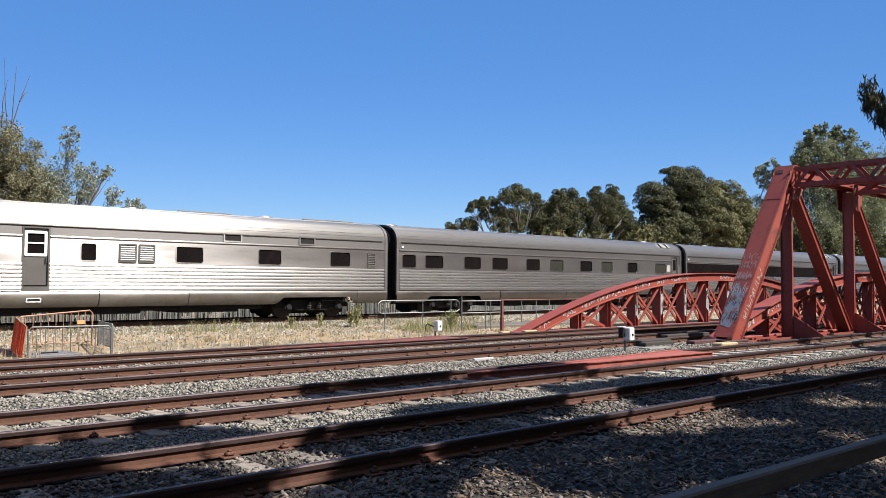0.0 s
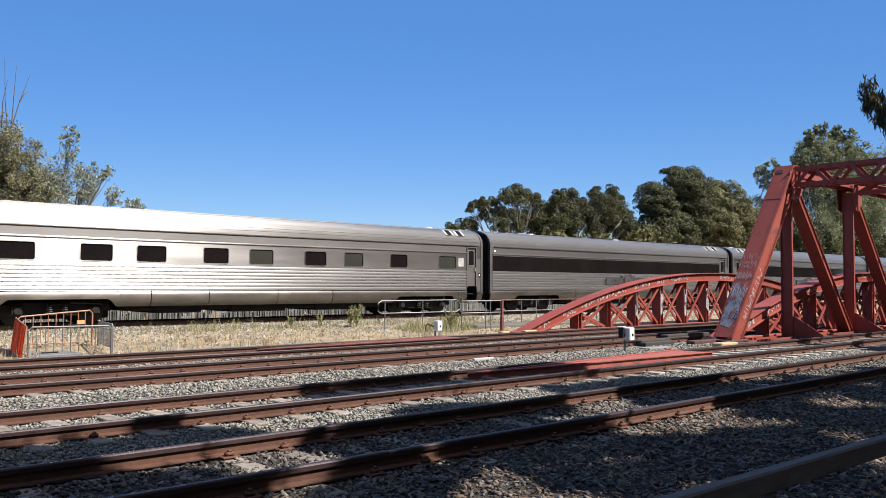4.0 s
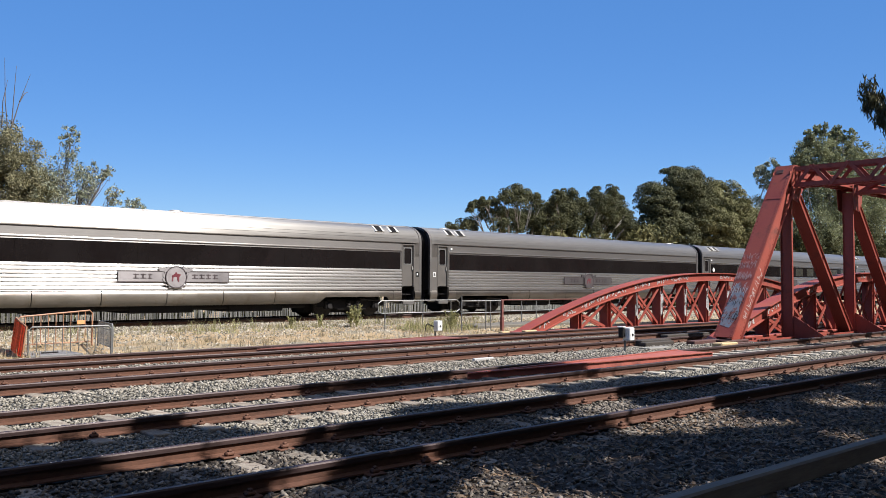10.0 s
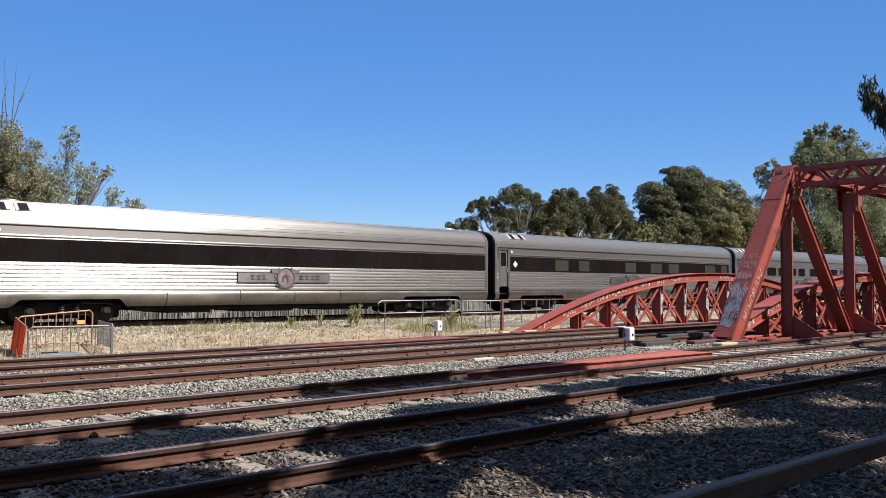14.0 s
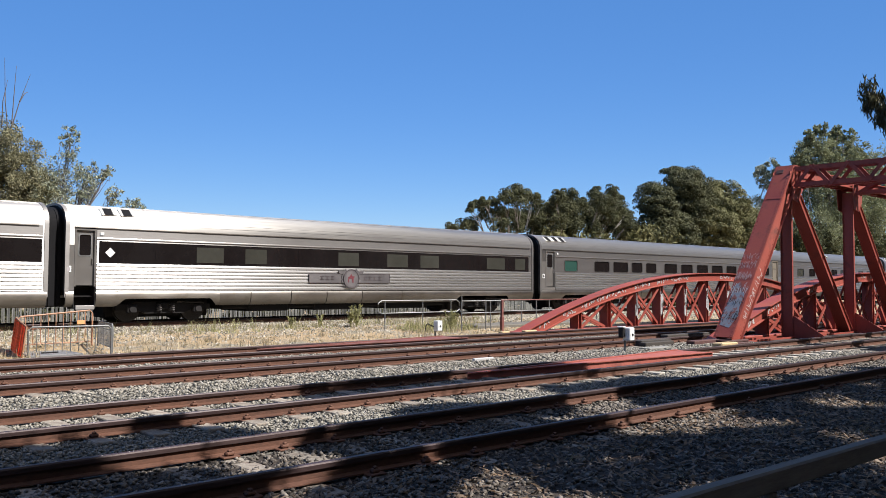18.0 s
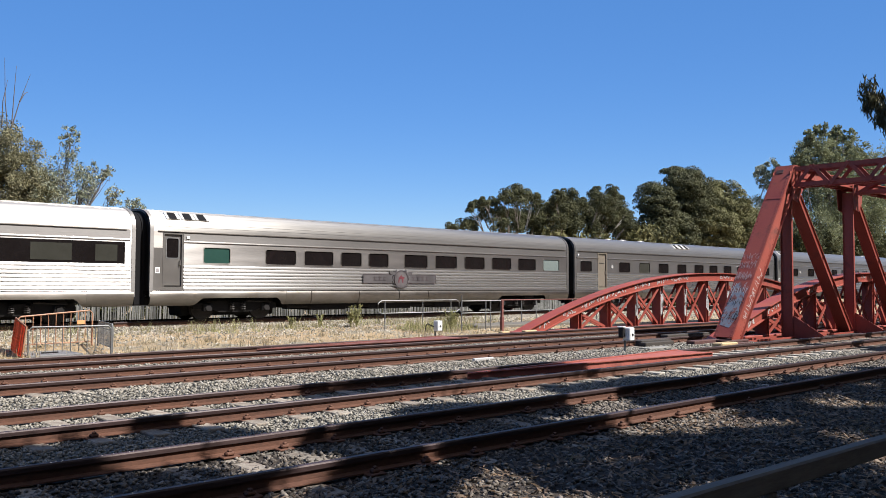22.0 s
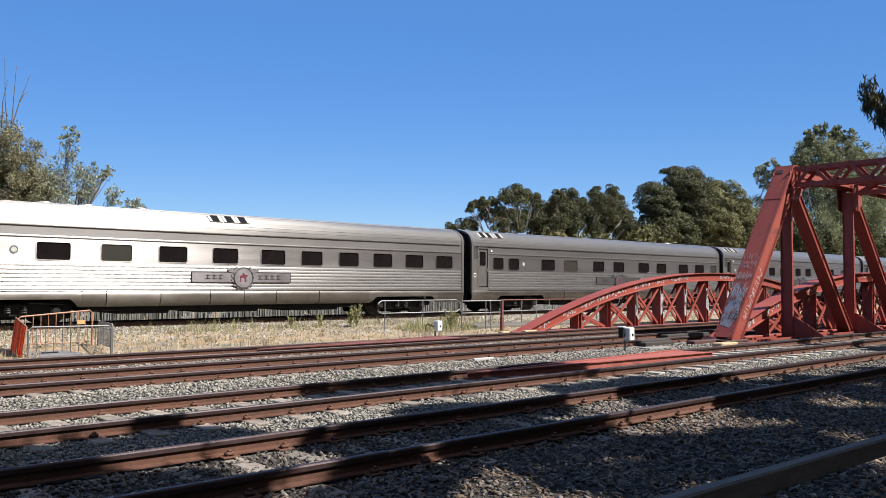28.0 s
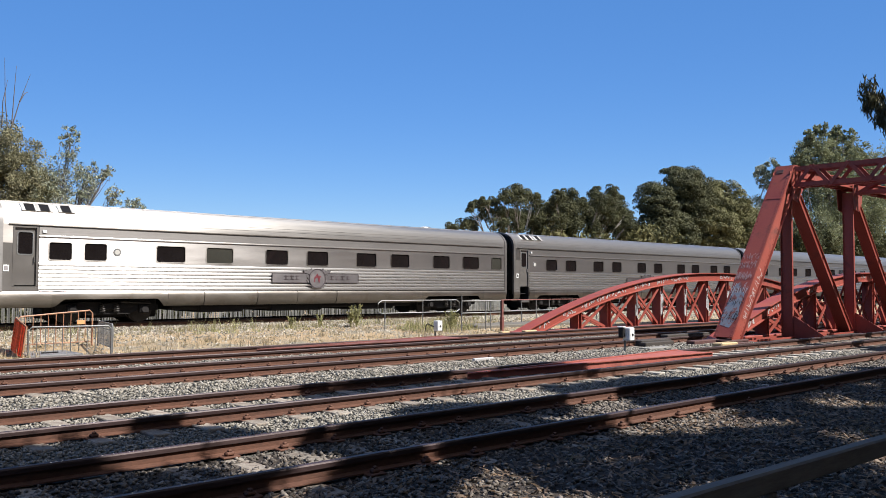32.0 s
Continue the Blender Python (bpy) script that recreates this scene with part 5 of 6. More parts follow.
G = "door_grey"
B = "blind"
SLEEPER = [(1.74, 2.50), (2.86, 3.64), (5.34, 6.45), (7.23, 8.35), (9.72, 10.75), (11.61, 12.67), (14.08, 15.18), (15.96, 17.04), (18.44, 19.51), (20.34, 21.44), (22.30, 23.02, B)]
SILVER = "fluted stainless steel passenger carriage"
CARS = [
    carriage(0, "stainless steel luggage and crew carriage with louvres and few windows", [(4.2, 5.2), (10.36, 10.90), (13.68, 14.75), (17.02, 18.05), (20.36, 21.39)],
             doors=[(8.56, 9.41, G)], louvres=[(11.66, 12.23), (12.35, 12.89), (22.30, 22.72)], upper=[(15.59, 16.25), (18.91, 19.56)], seams=(7.5, 11.0, 14.2), domes=(3, 8, 12.5, 18.0), rails=((14.3, 16.5), (19.8, 22.4))),
    carriage(1, SILVER + " with separate sleeper windows", [(0.60, 1.40), (1.94, 3.07), (4.43, 5.55), (6.34, 7.45), (8.83, 9.88), (10.73, 11.80, B), (13.22, 14.29), (15.17, 16.18, B), (17.65, 18.64), (20.52, 21.62, B)],
             doors=[(22.32, 23.00, G)], vents=(21.18, 21.86), notice=(21.76, 22.12), seams=(6.9, 9.1, 12.0, 14.6), domes=(0.9, 21.0)),
    carriage(2, SILVER + " with ribbon windows and grey nameplate", band=(0.45, 22.16), doors=[(22.25, 22.98, G)], plate=11.71, vents=(20.93, 21.74), hatch=3.6, domes=(4.6, 12.2)),
    carriage(3, SILVER + " with ribbon windows and grey nameplate", band=(1.49, 23.18), doors=[(0.73, 1.42, G)], plate=11.94, vents=(1.53, 2.21), seams=(7.1, 10.0, 12.4, 14.6), domes=(2.2, 21.9)),
    carriage(4, SILVER + " with ribbon windows with some blinds drawn", band=(1.35, 23.02), doors=[(0.56, 1.26, G)], plate=11.78, vents=(1.56, 2.20), diamond=1.73,
             blinds=[(4.87, 5.95), (6.85, 7.78), (11.17, 12.23), (13.77, 14.95), (15.69, 16.82), (19.98, 21.26), (22.02, 22.76)], seams=(7.1, 8.9, 10.6, 12.4, 14.6)),
    carriage(5, SILVER + " with separate large windows and grey nameplate", [(2.27, 3.38, "blind_teal"), (4.86, 6.27), (6.63, 8.07), (8.43, 9.53), (9.89, 11.0), (11.87, 13.28), (13.73, 15.12), (15.61, 16.98), (17.47, 18.87), (19.36, 20.74), (21.30, 22.62, "blind_pale")],
             doors=[(0.73, 1.50, G)], plate=11.66, vents=(1.0, 1.58, 2.13), wells=False, seams=(7.0, 9.4, 11.6, 13.3)),
    carriage(6, SILVER + " with beige side door and grey nameplate", [(0.78, 1.80), (4.32, 5.43), (6.37, 7.47, B), (8.39, 9.49), (10.45, 11.53), (12.48, 13.59), (14.30, 15.36), (16.15, 17.20), (17.95, 19.02), (19.76, 20.83), (21.59, 22.66)],
             doors=[(2.33, 3.18, "door_beige")], plate=11.72, vents=(10.51, 11.09, 11.65), roundels=(3.68,), seams=(6.6, 8.5, 10.4, 11.8, 13.2, 15.2), domes=(4.9, 6.3, 8.2)),
    carriage(7, SILVER + " with sleeper windows and grey nameplate", SLEEPER[:3] + [(7.23, 8.35, B)] + SLEEPER[4:], doors=[(0.68, 1.44, G)], plate=12.09, wells=False, vents=(1.06, 1.51, 2.18), roundels=(3.97,), seams=(7.2, 9.4, 11.2, 13.1), domes=(19.0,)),
    carriage(8, SILVER + " with sleeper windows and grey nameplate", [(2.75, 3.67), (4.37, 5.29), (6.79, 7.72), (8.52, 9.44), (11.02, 11.90), (12.73, 13.65), (15.29, 16.20), (17.0, 17.92), (19.3, 20.2), (21.0, 21.9)],
             doors=[(0.73, 1.42, G)], plate=12.0, vents=(1.06, 1.51, 2.18), roundels=(1.86,)),
    carriage(9, SILVER + " with sleeper windows and grey nameplate", SLEEPER, doors=[(0.68, 1.44, G)], plate=12.0, vents=(1.06, 1.51, 2.18)),
    carriage(10, SILVER + " and sleeper windows", SLEEPER, doors=[(0.68, 1.44, G)], vents=(1.06, 1.51)),
]
# ---- small trackside things ----
def far_stones():
    rng = np.random.default_rng(8)
    n = 42000
    x, y = rng.uniform(4, 46, n), rng.uniform(21.0, 29.2, n) 
    y = np.where(rng.random(n) < 0.66, 26.0 + (y - 21) * 0.38, np.where(rng.random(n) < 0.45, 23.4 + (y - 21) * 0.4, y))
    z = np.array([ground_z(a, b) for a, b in zip(x, y)]) + rng.uniform(-0.01, 0.02, n)
    base = np.array([(1, 0, 0), (0, 1, 0), (-1, 0, 0), (0, -1, 0), (0, 0, 1)], float)
    v = base[None] * rng.uniform(0.6, 1.3, (n, 5, 1)) + rng.normal(0, 0.2, (n, 5, 3))
    v = v * rng.uniform(0.018, 0.05, (n, 1, 1)) + np.stack([x, y, z], 1)[:, None, :]
    tri = np.array([(0, 1, 4), (1, 2, 4), (2, 3, 4), (3, 0, 4)])
    tagged(new("verge_stones", big_mesh("verge_stones", v.reshape(-1, 3), (tri[None] + 5 * np.arange(n)[:, None, None]).reshape(-1, 3), M["verge_stone"])), "scattered tan stones and gravel on the verge and far line", "gravel", kind="stuff")


M["verge_stone"] = surface("verge_stone", (0.165, 0.145, 0.113), (0.300, 0.270, 0.222), rough=0.9, big=0.7, fine=40, bump=0.2, island_tint=0.75, spec=0.2)
far_stones()


def ring_tube(pts, r=0.02, n=6):
    return Geo().tube(pts, r, n)


def build_indicator(x, y, top, label, bracket=False):
    z0 = ground_z(x, y)
    ob = thing("trackside_indicator", pose(x, y, z0 - 0.03), label, "track indicator", "white indicators")
    part("post", Geo().tube([(0, 0, 0), (0, 0, top - 0.25)], 0.03, 8), M["galvanised"], ob)
    if bracket:
        part("bracket", Geo().tube([(0.0, 0.04, top - 0.22), (-0.30, 0.06, top - 0.10), (-0.36, 0.06, top - 0.14), (-0.40, 0.06, top - 0.36)], 0.022, 6), M["underframe"], ob, "dark bent conduit")
    else:
        part("housing", Geo().box(-0.15, -0.06, -0.04, 0.12, top - 0.26, top + 0.0, 0.015), M["underframe"], ob, "dark back housing")
        part("cap", Geo().box(-0.17, -0.045, -0.06, 0.14, top + 0.0, top + 0.03, 0.01), M["white_paint"], ob)
    part("face_box", Geo().box(-0.04, 0.18, -0.18, 0.06, top - 0.35, top, 0.02), M["white_paint"], ob, "white painted box")
    part("lens", Geo().disc((0.08, top - 0.19), 0.035, -0.19, -0.178, 12), M["black_rubber"], ob)
    part("foot", Geo().box(-0.12, 0.12, -0.12, 0.12, 0.0, 0.05, 0.01), M["concrete"], ob)


build_indicator(19.1, 21.2, 0.62, "small white indicator box on a short post in the dry verge", True)
build_indicator(18.6, 13.1, 0.69, "small white indicator box on a short post in the ballast")


def build_railing():
    y = 24.0
    z0, top, mid = 0.05, 1.19, 0.73
    rail = thing("handrail", pose(0, 0, 0), "grey galvanised tubular handrail beside the bridge approach", "railing")
    xs = [19.14, 20.98, 22.45]
    for side, end in ((-1, 18.82), (1, 22.90)):
        near = xs[0] if side < 0 else xs[-1]
        loop = [(near, y, top), (end - side * 0.15, y, top), (end, y, top - 0.1), (end, y, mid + 0.08), (end - side * 0.15, y, mid), (near, y, mid)]
        part("end_loop", ring_tube(loop, 0.022), M["galvanised"], rail)
    for z in (top, mid):
        part("rail", ring_tube([(xs[0], y, z), (xs[-1], y, z)], 0.021), M["galvanised"], rail)
    for x in xs:
        part("post", ring_tube([(x, y, z0), (x, y, top)], 0.022), M["galvanised"], rail)
    rail2 = thing("handrail", pose(0, 0, 0), "short grey handrail in front of the arch bridge", "railing")
    for x, h in ((21.6, 1.40), (22.88, 1.18), (23.14, 1.18)):
        part("post", ring_tube([(x, 22.5, 0), (x, 22.5, h)], 0.026), M["galvanised"], rail2)
    for z in (1.18, 0.73):
        part("rail", ring_tube([(21.6, 22.5, z), (23.75, 22.5, z)], 0.022), M["galvanised"], rail2)
    rail3 = thing("handrail", pose(0, 0, 0), "handrail with a rust-red top rail beside the arch bridge", "railing")
    part("top_rail", ring_tube([(25.3, y, 1.16), (44, y, 1.16)], 0.024), M["rust_and_shade_red"], rail3, "rust-red top rail")
    part("mid_rail", ring_tube([(25.3, y, 0.70), (44, y, 0.70)], 0.021), M["galvanised"], rail3)
    for x in (25.3, 26.58, 27.53, 28.4, 30.0, 31.8, 33.6):
        part("post", ring_tube([(x, y, 0.05), (x, y, 1.16)], 0.022), M["galvanised"], rail3)
    slab = thing("retaining_edge", pose(0, 0, 0), "low dark timber retaining edge beside the bridge approach", "retaining edge")
    part("edge_beam", Geo().box(23.0, 33.0, 23.1, 24.6, -0.1, 0.20, 0.03), M["timber"], slab)
    # the post's dull red is shade put into its colour, not rust
    post = thing("marker_post", pose(23.26, 22.0, 0), "tall red steel post, darkened as if shaded, beside the arch bridge", "post")
    part("shaft", Geo().box(-0.045, 0.045, -0.045, 0.045, -0.05, 1.20, 0.01), M["rust_and_shade_red"], post)
    part("sleeve", Geo().box(-0.065, 0.065, -0.065, 0.065, -0.05, 0.58, 0.015), M["rust_and_shade_red"], post)


build_railing()


def build_barrier():
    b = thing("crowd_barrier", pose(0, 0, 0), "steel crowd barriers with orange netting round a pit lid", "barrier")
    def panel(p, q, z0, z1, bars, mat, name, rise=0.0):
        p, q = Vector(p), Vector(q)
        up = lambda v, z: (v.x, v.y, z)
        part(name, ring_tube([up(p, z0), up(p, z1 - 0.08), up(p.lerp(q, 0.04), z1), up(q.lerp(p, 0.04), z1 + rise), up(q, z1 + rise - 0.08), up(q, z0)], 0.022), mat, b)
        if name != "front_panel":
            part("bottom_rail", ring_tube([up(p, z0 + 0.12), up(q, z0 + 0.12)], 0.014), mat, b)
        for i in range(1, bars):
            v = p.lerp(q, i / bars)
            part("bar", ring_tube([up(v, z0 + 0.12), up(v, z1 + rise * i / bars)], 0.010, 5), mat, b)
    panel((6.22, 21.44, 0), (8.05, 21.05, 0), 0.0, 0.73, 10, M["galvanised"], "front_panel")
    panel((6.46, 23.2, 0), (8.42, 23.4, 0), 0.08, 0.92, 10, M["orange_tube"], "back_panel", 0.13)
    panel((8.10, 21.1, 0), (8.55, 23.3, 0), 0.05, 0.76, 16, M["galvanised"], "side_panel")
    for z in (0.3, 0.45, 0.6, 0.7):
        part("bar", ring_tube([(8.10, 21.1, z), (8.55, 23.3, z)], 0.008, 5), M["galvanised"], b)
    corners = [Vector(c) for c in ((6.09, 21.44, 0.02), (6.18, 21.44, 0.74), (6.42, 23.2, 0.90), (6.33, 23.2, 0.06))]
    net = Geo()
    for i in range(19):
        u = i / 18
        net.beam(corners[0].lerp(corners[3], u), corners[1].lerp(corners[2], u), 0.012, 0.034, (0, 1, 0))
    for i in range(11):
        u = i / 10
        net.beam(corners[0].lerp(corners[1], u), corners[3].lerp(corners[2], u), 0.014, 0.026)
    part("netting", net, M["orange"], b, "faded orange safety netting")
    part("net_post", ring_tube([corners[0], corners[1]], 0.02), M["orange_tube"], b)
    part("net_rail", ring_tube([corners[1], corners[2]], 0.02), M["orange_tube"], b)
    part("tag", Geo().box(8.0, 8.2, 23.34, 23.36, 0.68, 0.79, 0.003), M["tag_orange"], b, "small orange tag")
    lid = thing("pit_lid", pose(6.85, 21.85, 0.0), "grey concrete pit lid with a dark handle", "pit lid")
    part("lid", Geo().box(-0.62, 0.62, -0.55, 0.85, -0.05, 0.06, 0.02), M["pit_grey"], lid)
    part("lid_handle", Geo().box(-0.2, 0.2, -0.04, 0.04, 0.06, 0.09, 0.01), M["underframe"], lid)


M["tag_orange"] = surface("faded_tag_orange", (0.62, 0.26, 0.10), (0.70, 0.33, 0.15), rough=0.6, big=4, fine=30, bump=0.03, grain=0.1)
M["orange_tube"] = surface("faded_orange_tube", (0.309, 0.134, 0.067), (0.348, 0.190, 0.112), rough=0.6, big=4, fine=30, bump=0.05, grain=0.15)
build_barrier()


def build_fence():
    y = 35.0
    f = thing("slat_fence", pose(0, 0, -0.1), "long grey upright-slat fence behind the far line", "fence")
    slat = Geo().box(-0.028, 0.028, -0.01, 0.01, 0.0, 1.15, 0.004).mesh("slat", M["fence_slat"])
    for i in range(300):
        s = part("slat", slat, None, f)
        s.location = (7 + i * 0.088 + UNEVEN.uniform(-0.025, 0.025), y + UNEVEN.uniform(-0.02, 0.02), UNEVEN.uniform(-0.25, 0.05))
        s.rotation_euler[1] = UNEVEN.uniform(-0.03, 0.03)
    rest = Geo()
    for i in range(220):
        x, low = 33.5 + i * 0.088 + UNEVEN.uniform(-0.025, 0.025), UNEVEN.uniform(-0.25, 0.05)
        rest.box(x - 0.028, x + 0.028, y - 0.01, y + 0.01, low, low + 1.15)
    tagged(part("far_slats", rest, M["fence_slat"], f), kind="stuff")
    for z in (0.3, 0.95):
        part("fence_rail", Geo().box(-10, 90, y + 0.02, y + 0.06, z - 0.04, z + 0.04, 0.005), M["fence_slat"], f)


UNEVEN = random.Random(4)
build_fence()

guard = thing("fence_rail", pose(0, 0.10, 0, 0, 0, -1.6), "weathered low timber rail fence beside the path", "fence")
part("rail", Geo().box(-6, 40, 2.28, 2.37, 0.625, 0.75, 0.012), M["timber"], guard)
for x in (1.6, 4.6, 7.6, 10.6, 13.6):
    part("post", Geo().box(x - 0.03, x + 0.03, 2.295, 2.355, -0.1, 0.625, 0.01), M["timber"], guard)

for x, y, sx, sy, label in ((22.0, 12.1, 0.45, 0.16, "yellow painted concrete block beside the rail"), (22.4, 19.85, 0.32, 0.10, "pale yellow block beside the arch foot"), (21.1, 19.85, 0.2, 0.1, "faded orange block beside the arch foot")):
    blk = thing("marker_block", pose(x, y, 0.0), label, "marker block", "painted blocks")
    part("block", Geo().box(-sx, sx, -sy, sy, -0.04, 0.19, 0.025), M["yellow"], blk)
board = thing("cable_lid", pose(14.0, 13.85, 0.03), "pale concrete cable lid lying in the ballast", "lid")
part("slab", Geo().box(-0.32, 0.32, -0.045, 0.045, -0.06, 0.055, 0.012), M["graffiti_white"], board)
box_ = thing("timber_baulk", pose(21.4, 14.15, 0), "stack of dark timber baulks beside the bridge bearing", "timber")
part("baulk", Geo().box(-0.6, 0.9, -0.22, 0.0, 0.0, 0.13, 0.02), M["deck_timber"], box_)
part("baulk", Geo().box(-0.3, 1.3, 0.12, 0.36, 0.0, 0.16, 0.02), M["deck_timber"], box_)
part("baulk", Geo().box(0.9, 2.9, -0.9, -0.62, 0.0, 0.15, 0.02), M["bearing_rust"], box_, "dark red baulk")
part("baulk", Geo().box(1.6, 4.2, 0.45, 0.72, 0.0, 0.24, 0.02), M["deck_timber"], box_)
pad = thing("cable_lid", pose(20.2, 13.2, 0.02), "grey concrete cable lid beside the bridge bearing", "lid")
part("slab", Geo().box(-0.55, 0.5, -0.16, 0.16, -0.05, 0.06, 0.015), M["concrete"], pad)


# ---- trees ----
def leaves(centres, radii, per, size, rng, droop=0.0, slim=0.38):
    """Small leaf blades round the clump centres."""
    n = len(centres) * per
    c = np.repeat(np.asarray(centres, float), per, 0)
    r = np.repeat(np.asarray(radii, float), per)[:, None]
    d = rng.normal(size=(n, 3))
    d /= np.linalg.norm(d, axis=1, keepdims=True)
    p = c + d * r * rng.random((n, 1)) ** 0.5
    a = rng.normal(size=(n, 3)) + np.array([0, 0, -droop])
    a /= np.linalg.norm(a, axis=1, keepdims=True)
    b = np.cross(a, rng.normal(size=(n, 3)))
    b /= np.linalg.norm(b, axis=1, keepdims=True)
    s = size * rng.uniform(0.6, 1.35, (n, 1))
    v = np.stack([p - a * s, p + b * s * slim, p + a * s, p - b * s * slim], 1).reshape(-1, 3)
    return v, np.arange(n * 4).reshape(n, 4)


def domes(centre, rx, ry, rz, size, rng):
    """A crown of many small rounded domes of leaves, open on the far side, round a sparse inner mass."""
    n = int((5.2 if rx < 5 else 3.2) * rx * rz) + 5
    d = rng.normal(size=(n * 3, 3))
    d /= np.linalg.norm(d, axis=1, keepdims=True)
    d = d[(d[:, 1] < 0.45) & (d[:, 2] > -0.75)][:n]
    n = len(d)
    mid = np.array(centre) + d * np.array((rx, ry, rz)) * rng.uniform(0.62, 0.90, (n, 1))
    r = rng.uniform(0.55, 1.2, n) * min(1.0 + 0.05 * rx, 0.20 + 0.42 * rx)
    if rx < 1.5:
        mid[0], r[0] = np.array(centre) - (0, 0, 0.15 * rz), 0.9 * rx
    per = 280
    e = rng.normal(size=(n * per, 3))
    e /= np.linalg.norm(e, axis=1, keepdims=True)
    low = -0.15 if rx > 1.5 else -0.65
    e[:, 2] = np.where(e[:, 2] < low, -e[:, 2], e[:, 2])
    size *= 0.68 + 0.32 * min(max(rx - 1.0, 0.0) / 2, 1.0)
    rr = np.repeat(r, per)[:, None]
    p = np.repeat(mid, per, 0) + e * rr * np.array((1.0, 1.0, 0.78)) * rng.uniform(0.55, 1.0, (n * per, 1)) ** 0.5
    m = int(45 * rx * rz)
    f = rng.normal(size=(m, 3))
    f /= np.linalg.norm(f, axis=1, keepdims=True)
    inner = np.array(centre) + f * np.array((rx, ry, rz)) * 0.70 * rng.random((m, 1)) ** 0.4
    p = np.concatenate([p, inner])
    k = len(p)
    out = np.concatenate([e, f]) + rng.normal(0, 0.45, (k, 3))
    out /= np.linalg.norm(out, axis=1, keepdims=True)
    a = np.cross(out, rng.normal(size=(k, 3)))
    a /= np.linalg.norm(a, axis=1, keepdims=True)
    b = np.cross(out, a)
    s = np.concatenate([np.full(n * per, size), np.full(m, size * 3.2)])[:, None] * rng.uniform(0.6, 1.35, (k, 1))
    return np.stack([p - a * s, p + b * s * 0.55, p + a * s, p - b * s * 0.55], 1).reshape(-1, 3)


def tree(name, base, crowns, leaf, label, clumps=60, per=60, size=0.16, trunk=0.25, seed=1, spread=0.9, clump_r=0.28, droop=0.5, group="", bare=(), slim=0.38, counts=None, dome=0.0, twigs=0):
    """Tapered trunk, limbs to every crown, crowns of leaf clumps. crowns: centre and radii."""
    rng = np.random.default_rng(seed)
    t = thing(name, Matrix.Translation(base), label, "tree" if name != "shrub" else "shrub", group)
    base = Vector(base)
    g = Geo()
    total = sum(c[3] * c[4] * c[5] for c in crowns) ** 0.5
    cs, rs, limbs = [], [], []
    for number, (cx, cy, cz, rx, ry, rz) in enumerate(crowns):
        centre = Vector((cx, cy, cz)) - base
        k = counts[number] if counts else max(int(clumps * (rx * ry * rz) ** 0.5 / total), 6)
        for _ in range(k):
            d = rng.normal(size=3)
            d /= np.linalg.norm(d)
            q = rng.random() ** 0.4 * spread
            p = centre + Vector((d[0] * rx * q, d[1] * ry * q, d[2] * rz * q))
            cs.append(p)
            rs.append(max(min(rx, rz) * clump_r, 1.9 * size) * rng.uniform(0.6, 1.4))
        m = Vector((centre.x * 0.35, centre.y * 0.35, centre.z * 0.45))
        limbs.append((m, centre, cs[-k:], min(1.0, 0.16 * rx)))
    top = Vector((0, 0, max(c[2] for c in crowns) - base.z)) * 0.45
    g.tube([(0, 0, -0.3), (0.05, 0.03, top.z * 0.35), (-0.05, 0.05, top.z * 0.7), top], trunk, 9, trunk * 0.55)
    part("trunk", g, M["bark"], t, "pale tapered gum trunk", smooth=60)
    for m, centre, pts, thick in limbs:
        g = Geo()
        g.tube([m * 0.9, m.lerp(centre, 0.5) + Vector((0.1, -0.1, 0.1)), centre], trunk * 0.55 * thick, 7, trunk * 0.22 * thick)
        for p in pts[:14 if thick > 0.5 else 3]:
            s = m.lerp(centre, rng.uniform(0.35, 1.0))
            g.tube([s, s.lerp(p, 0.55) + Vector(rng.normal(0, 0.12, 3)), p], trunk * 0.16, 5, trunk * 0.05)
        part("limb", g, M["bark"], t, smooth=60)
    for path in bare:
        part("bare_branch", Geo().tube([Vector(p) - base for p in path], trunk * 0.16, 5, trunk * 0.04), M["dead_wood"], t, "leafless grey branch")
    if twigs:
        g = Geo()
        for m, centre, pts, thick in limbs:
            for p in pts[:twigs]:
                q = m.lerp(centre, rng.uniform(0.5, 1.1))
                end = p + (p - q) * rng.uniform(-0.2, 0.1) + Vector(rng.normal(0, 0.10, 3))
                g.tube([q, q.lerp(end, 0.5) + Vector(rng.normal(0, 0.12, 3)), end], 0.022, 4, 0.007)
        part("twig", g, M["dead_wood"], t, "thin grey twigs among the leaves")
    if dome:
        v = np.concatenate([domes(tuple(Vector(c[:3]) - base), c[3], c[4], c[5], dome, rng) for c in crowns])
        f = np.arange(len(v)).reshape(-1, 4)
    else:
        v, f = leaves([tuple(p) for p in cs], rs, per, size, rng, droop, slim)
    part("crown", big_mesh("crown", v, f, M[leaf]), None, t, "leafy crown")
    return t


def balls(*crowns):
    """Rounded clumps of a crown, each a centre and a radius."""
    return [(x, y, z, r * 1.12, r * 1.12, r * 1.08) for x, y, z, r in crowns]


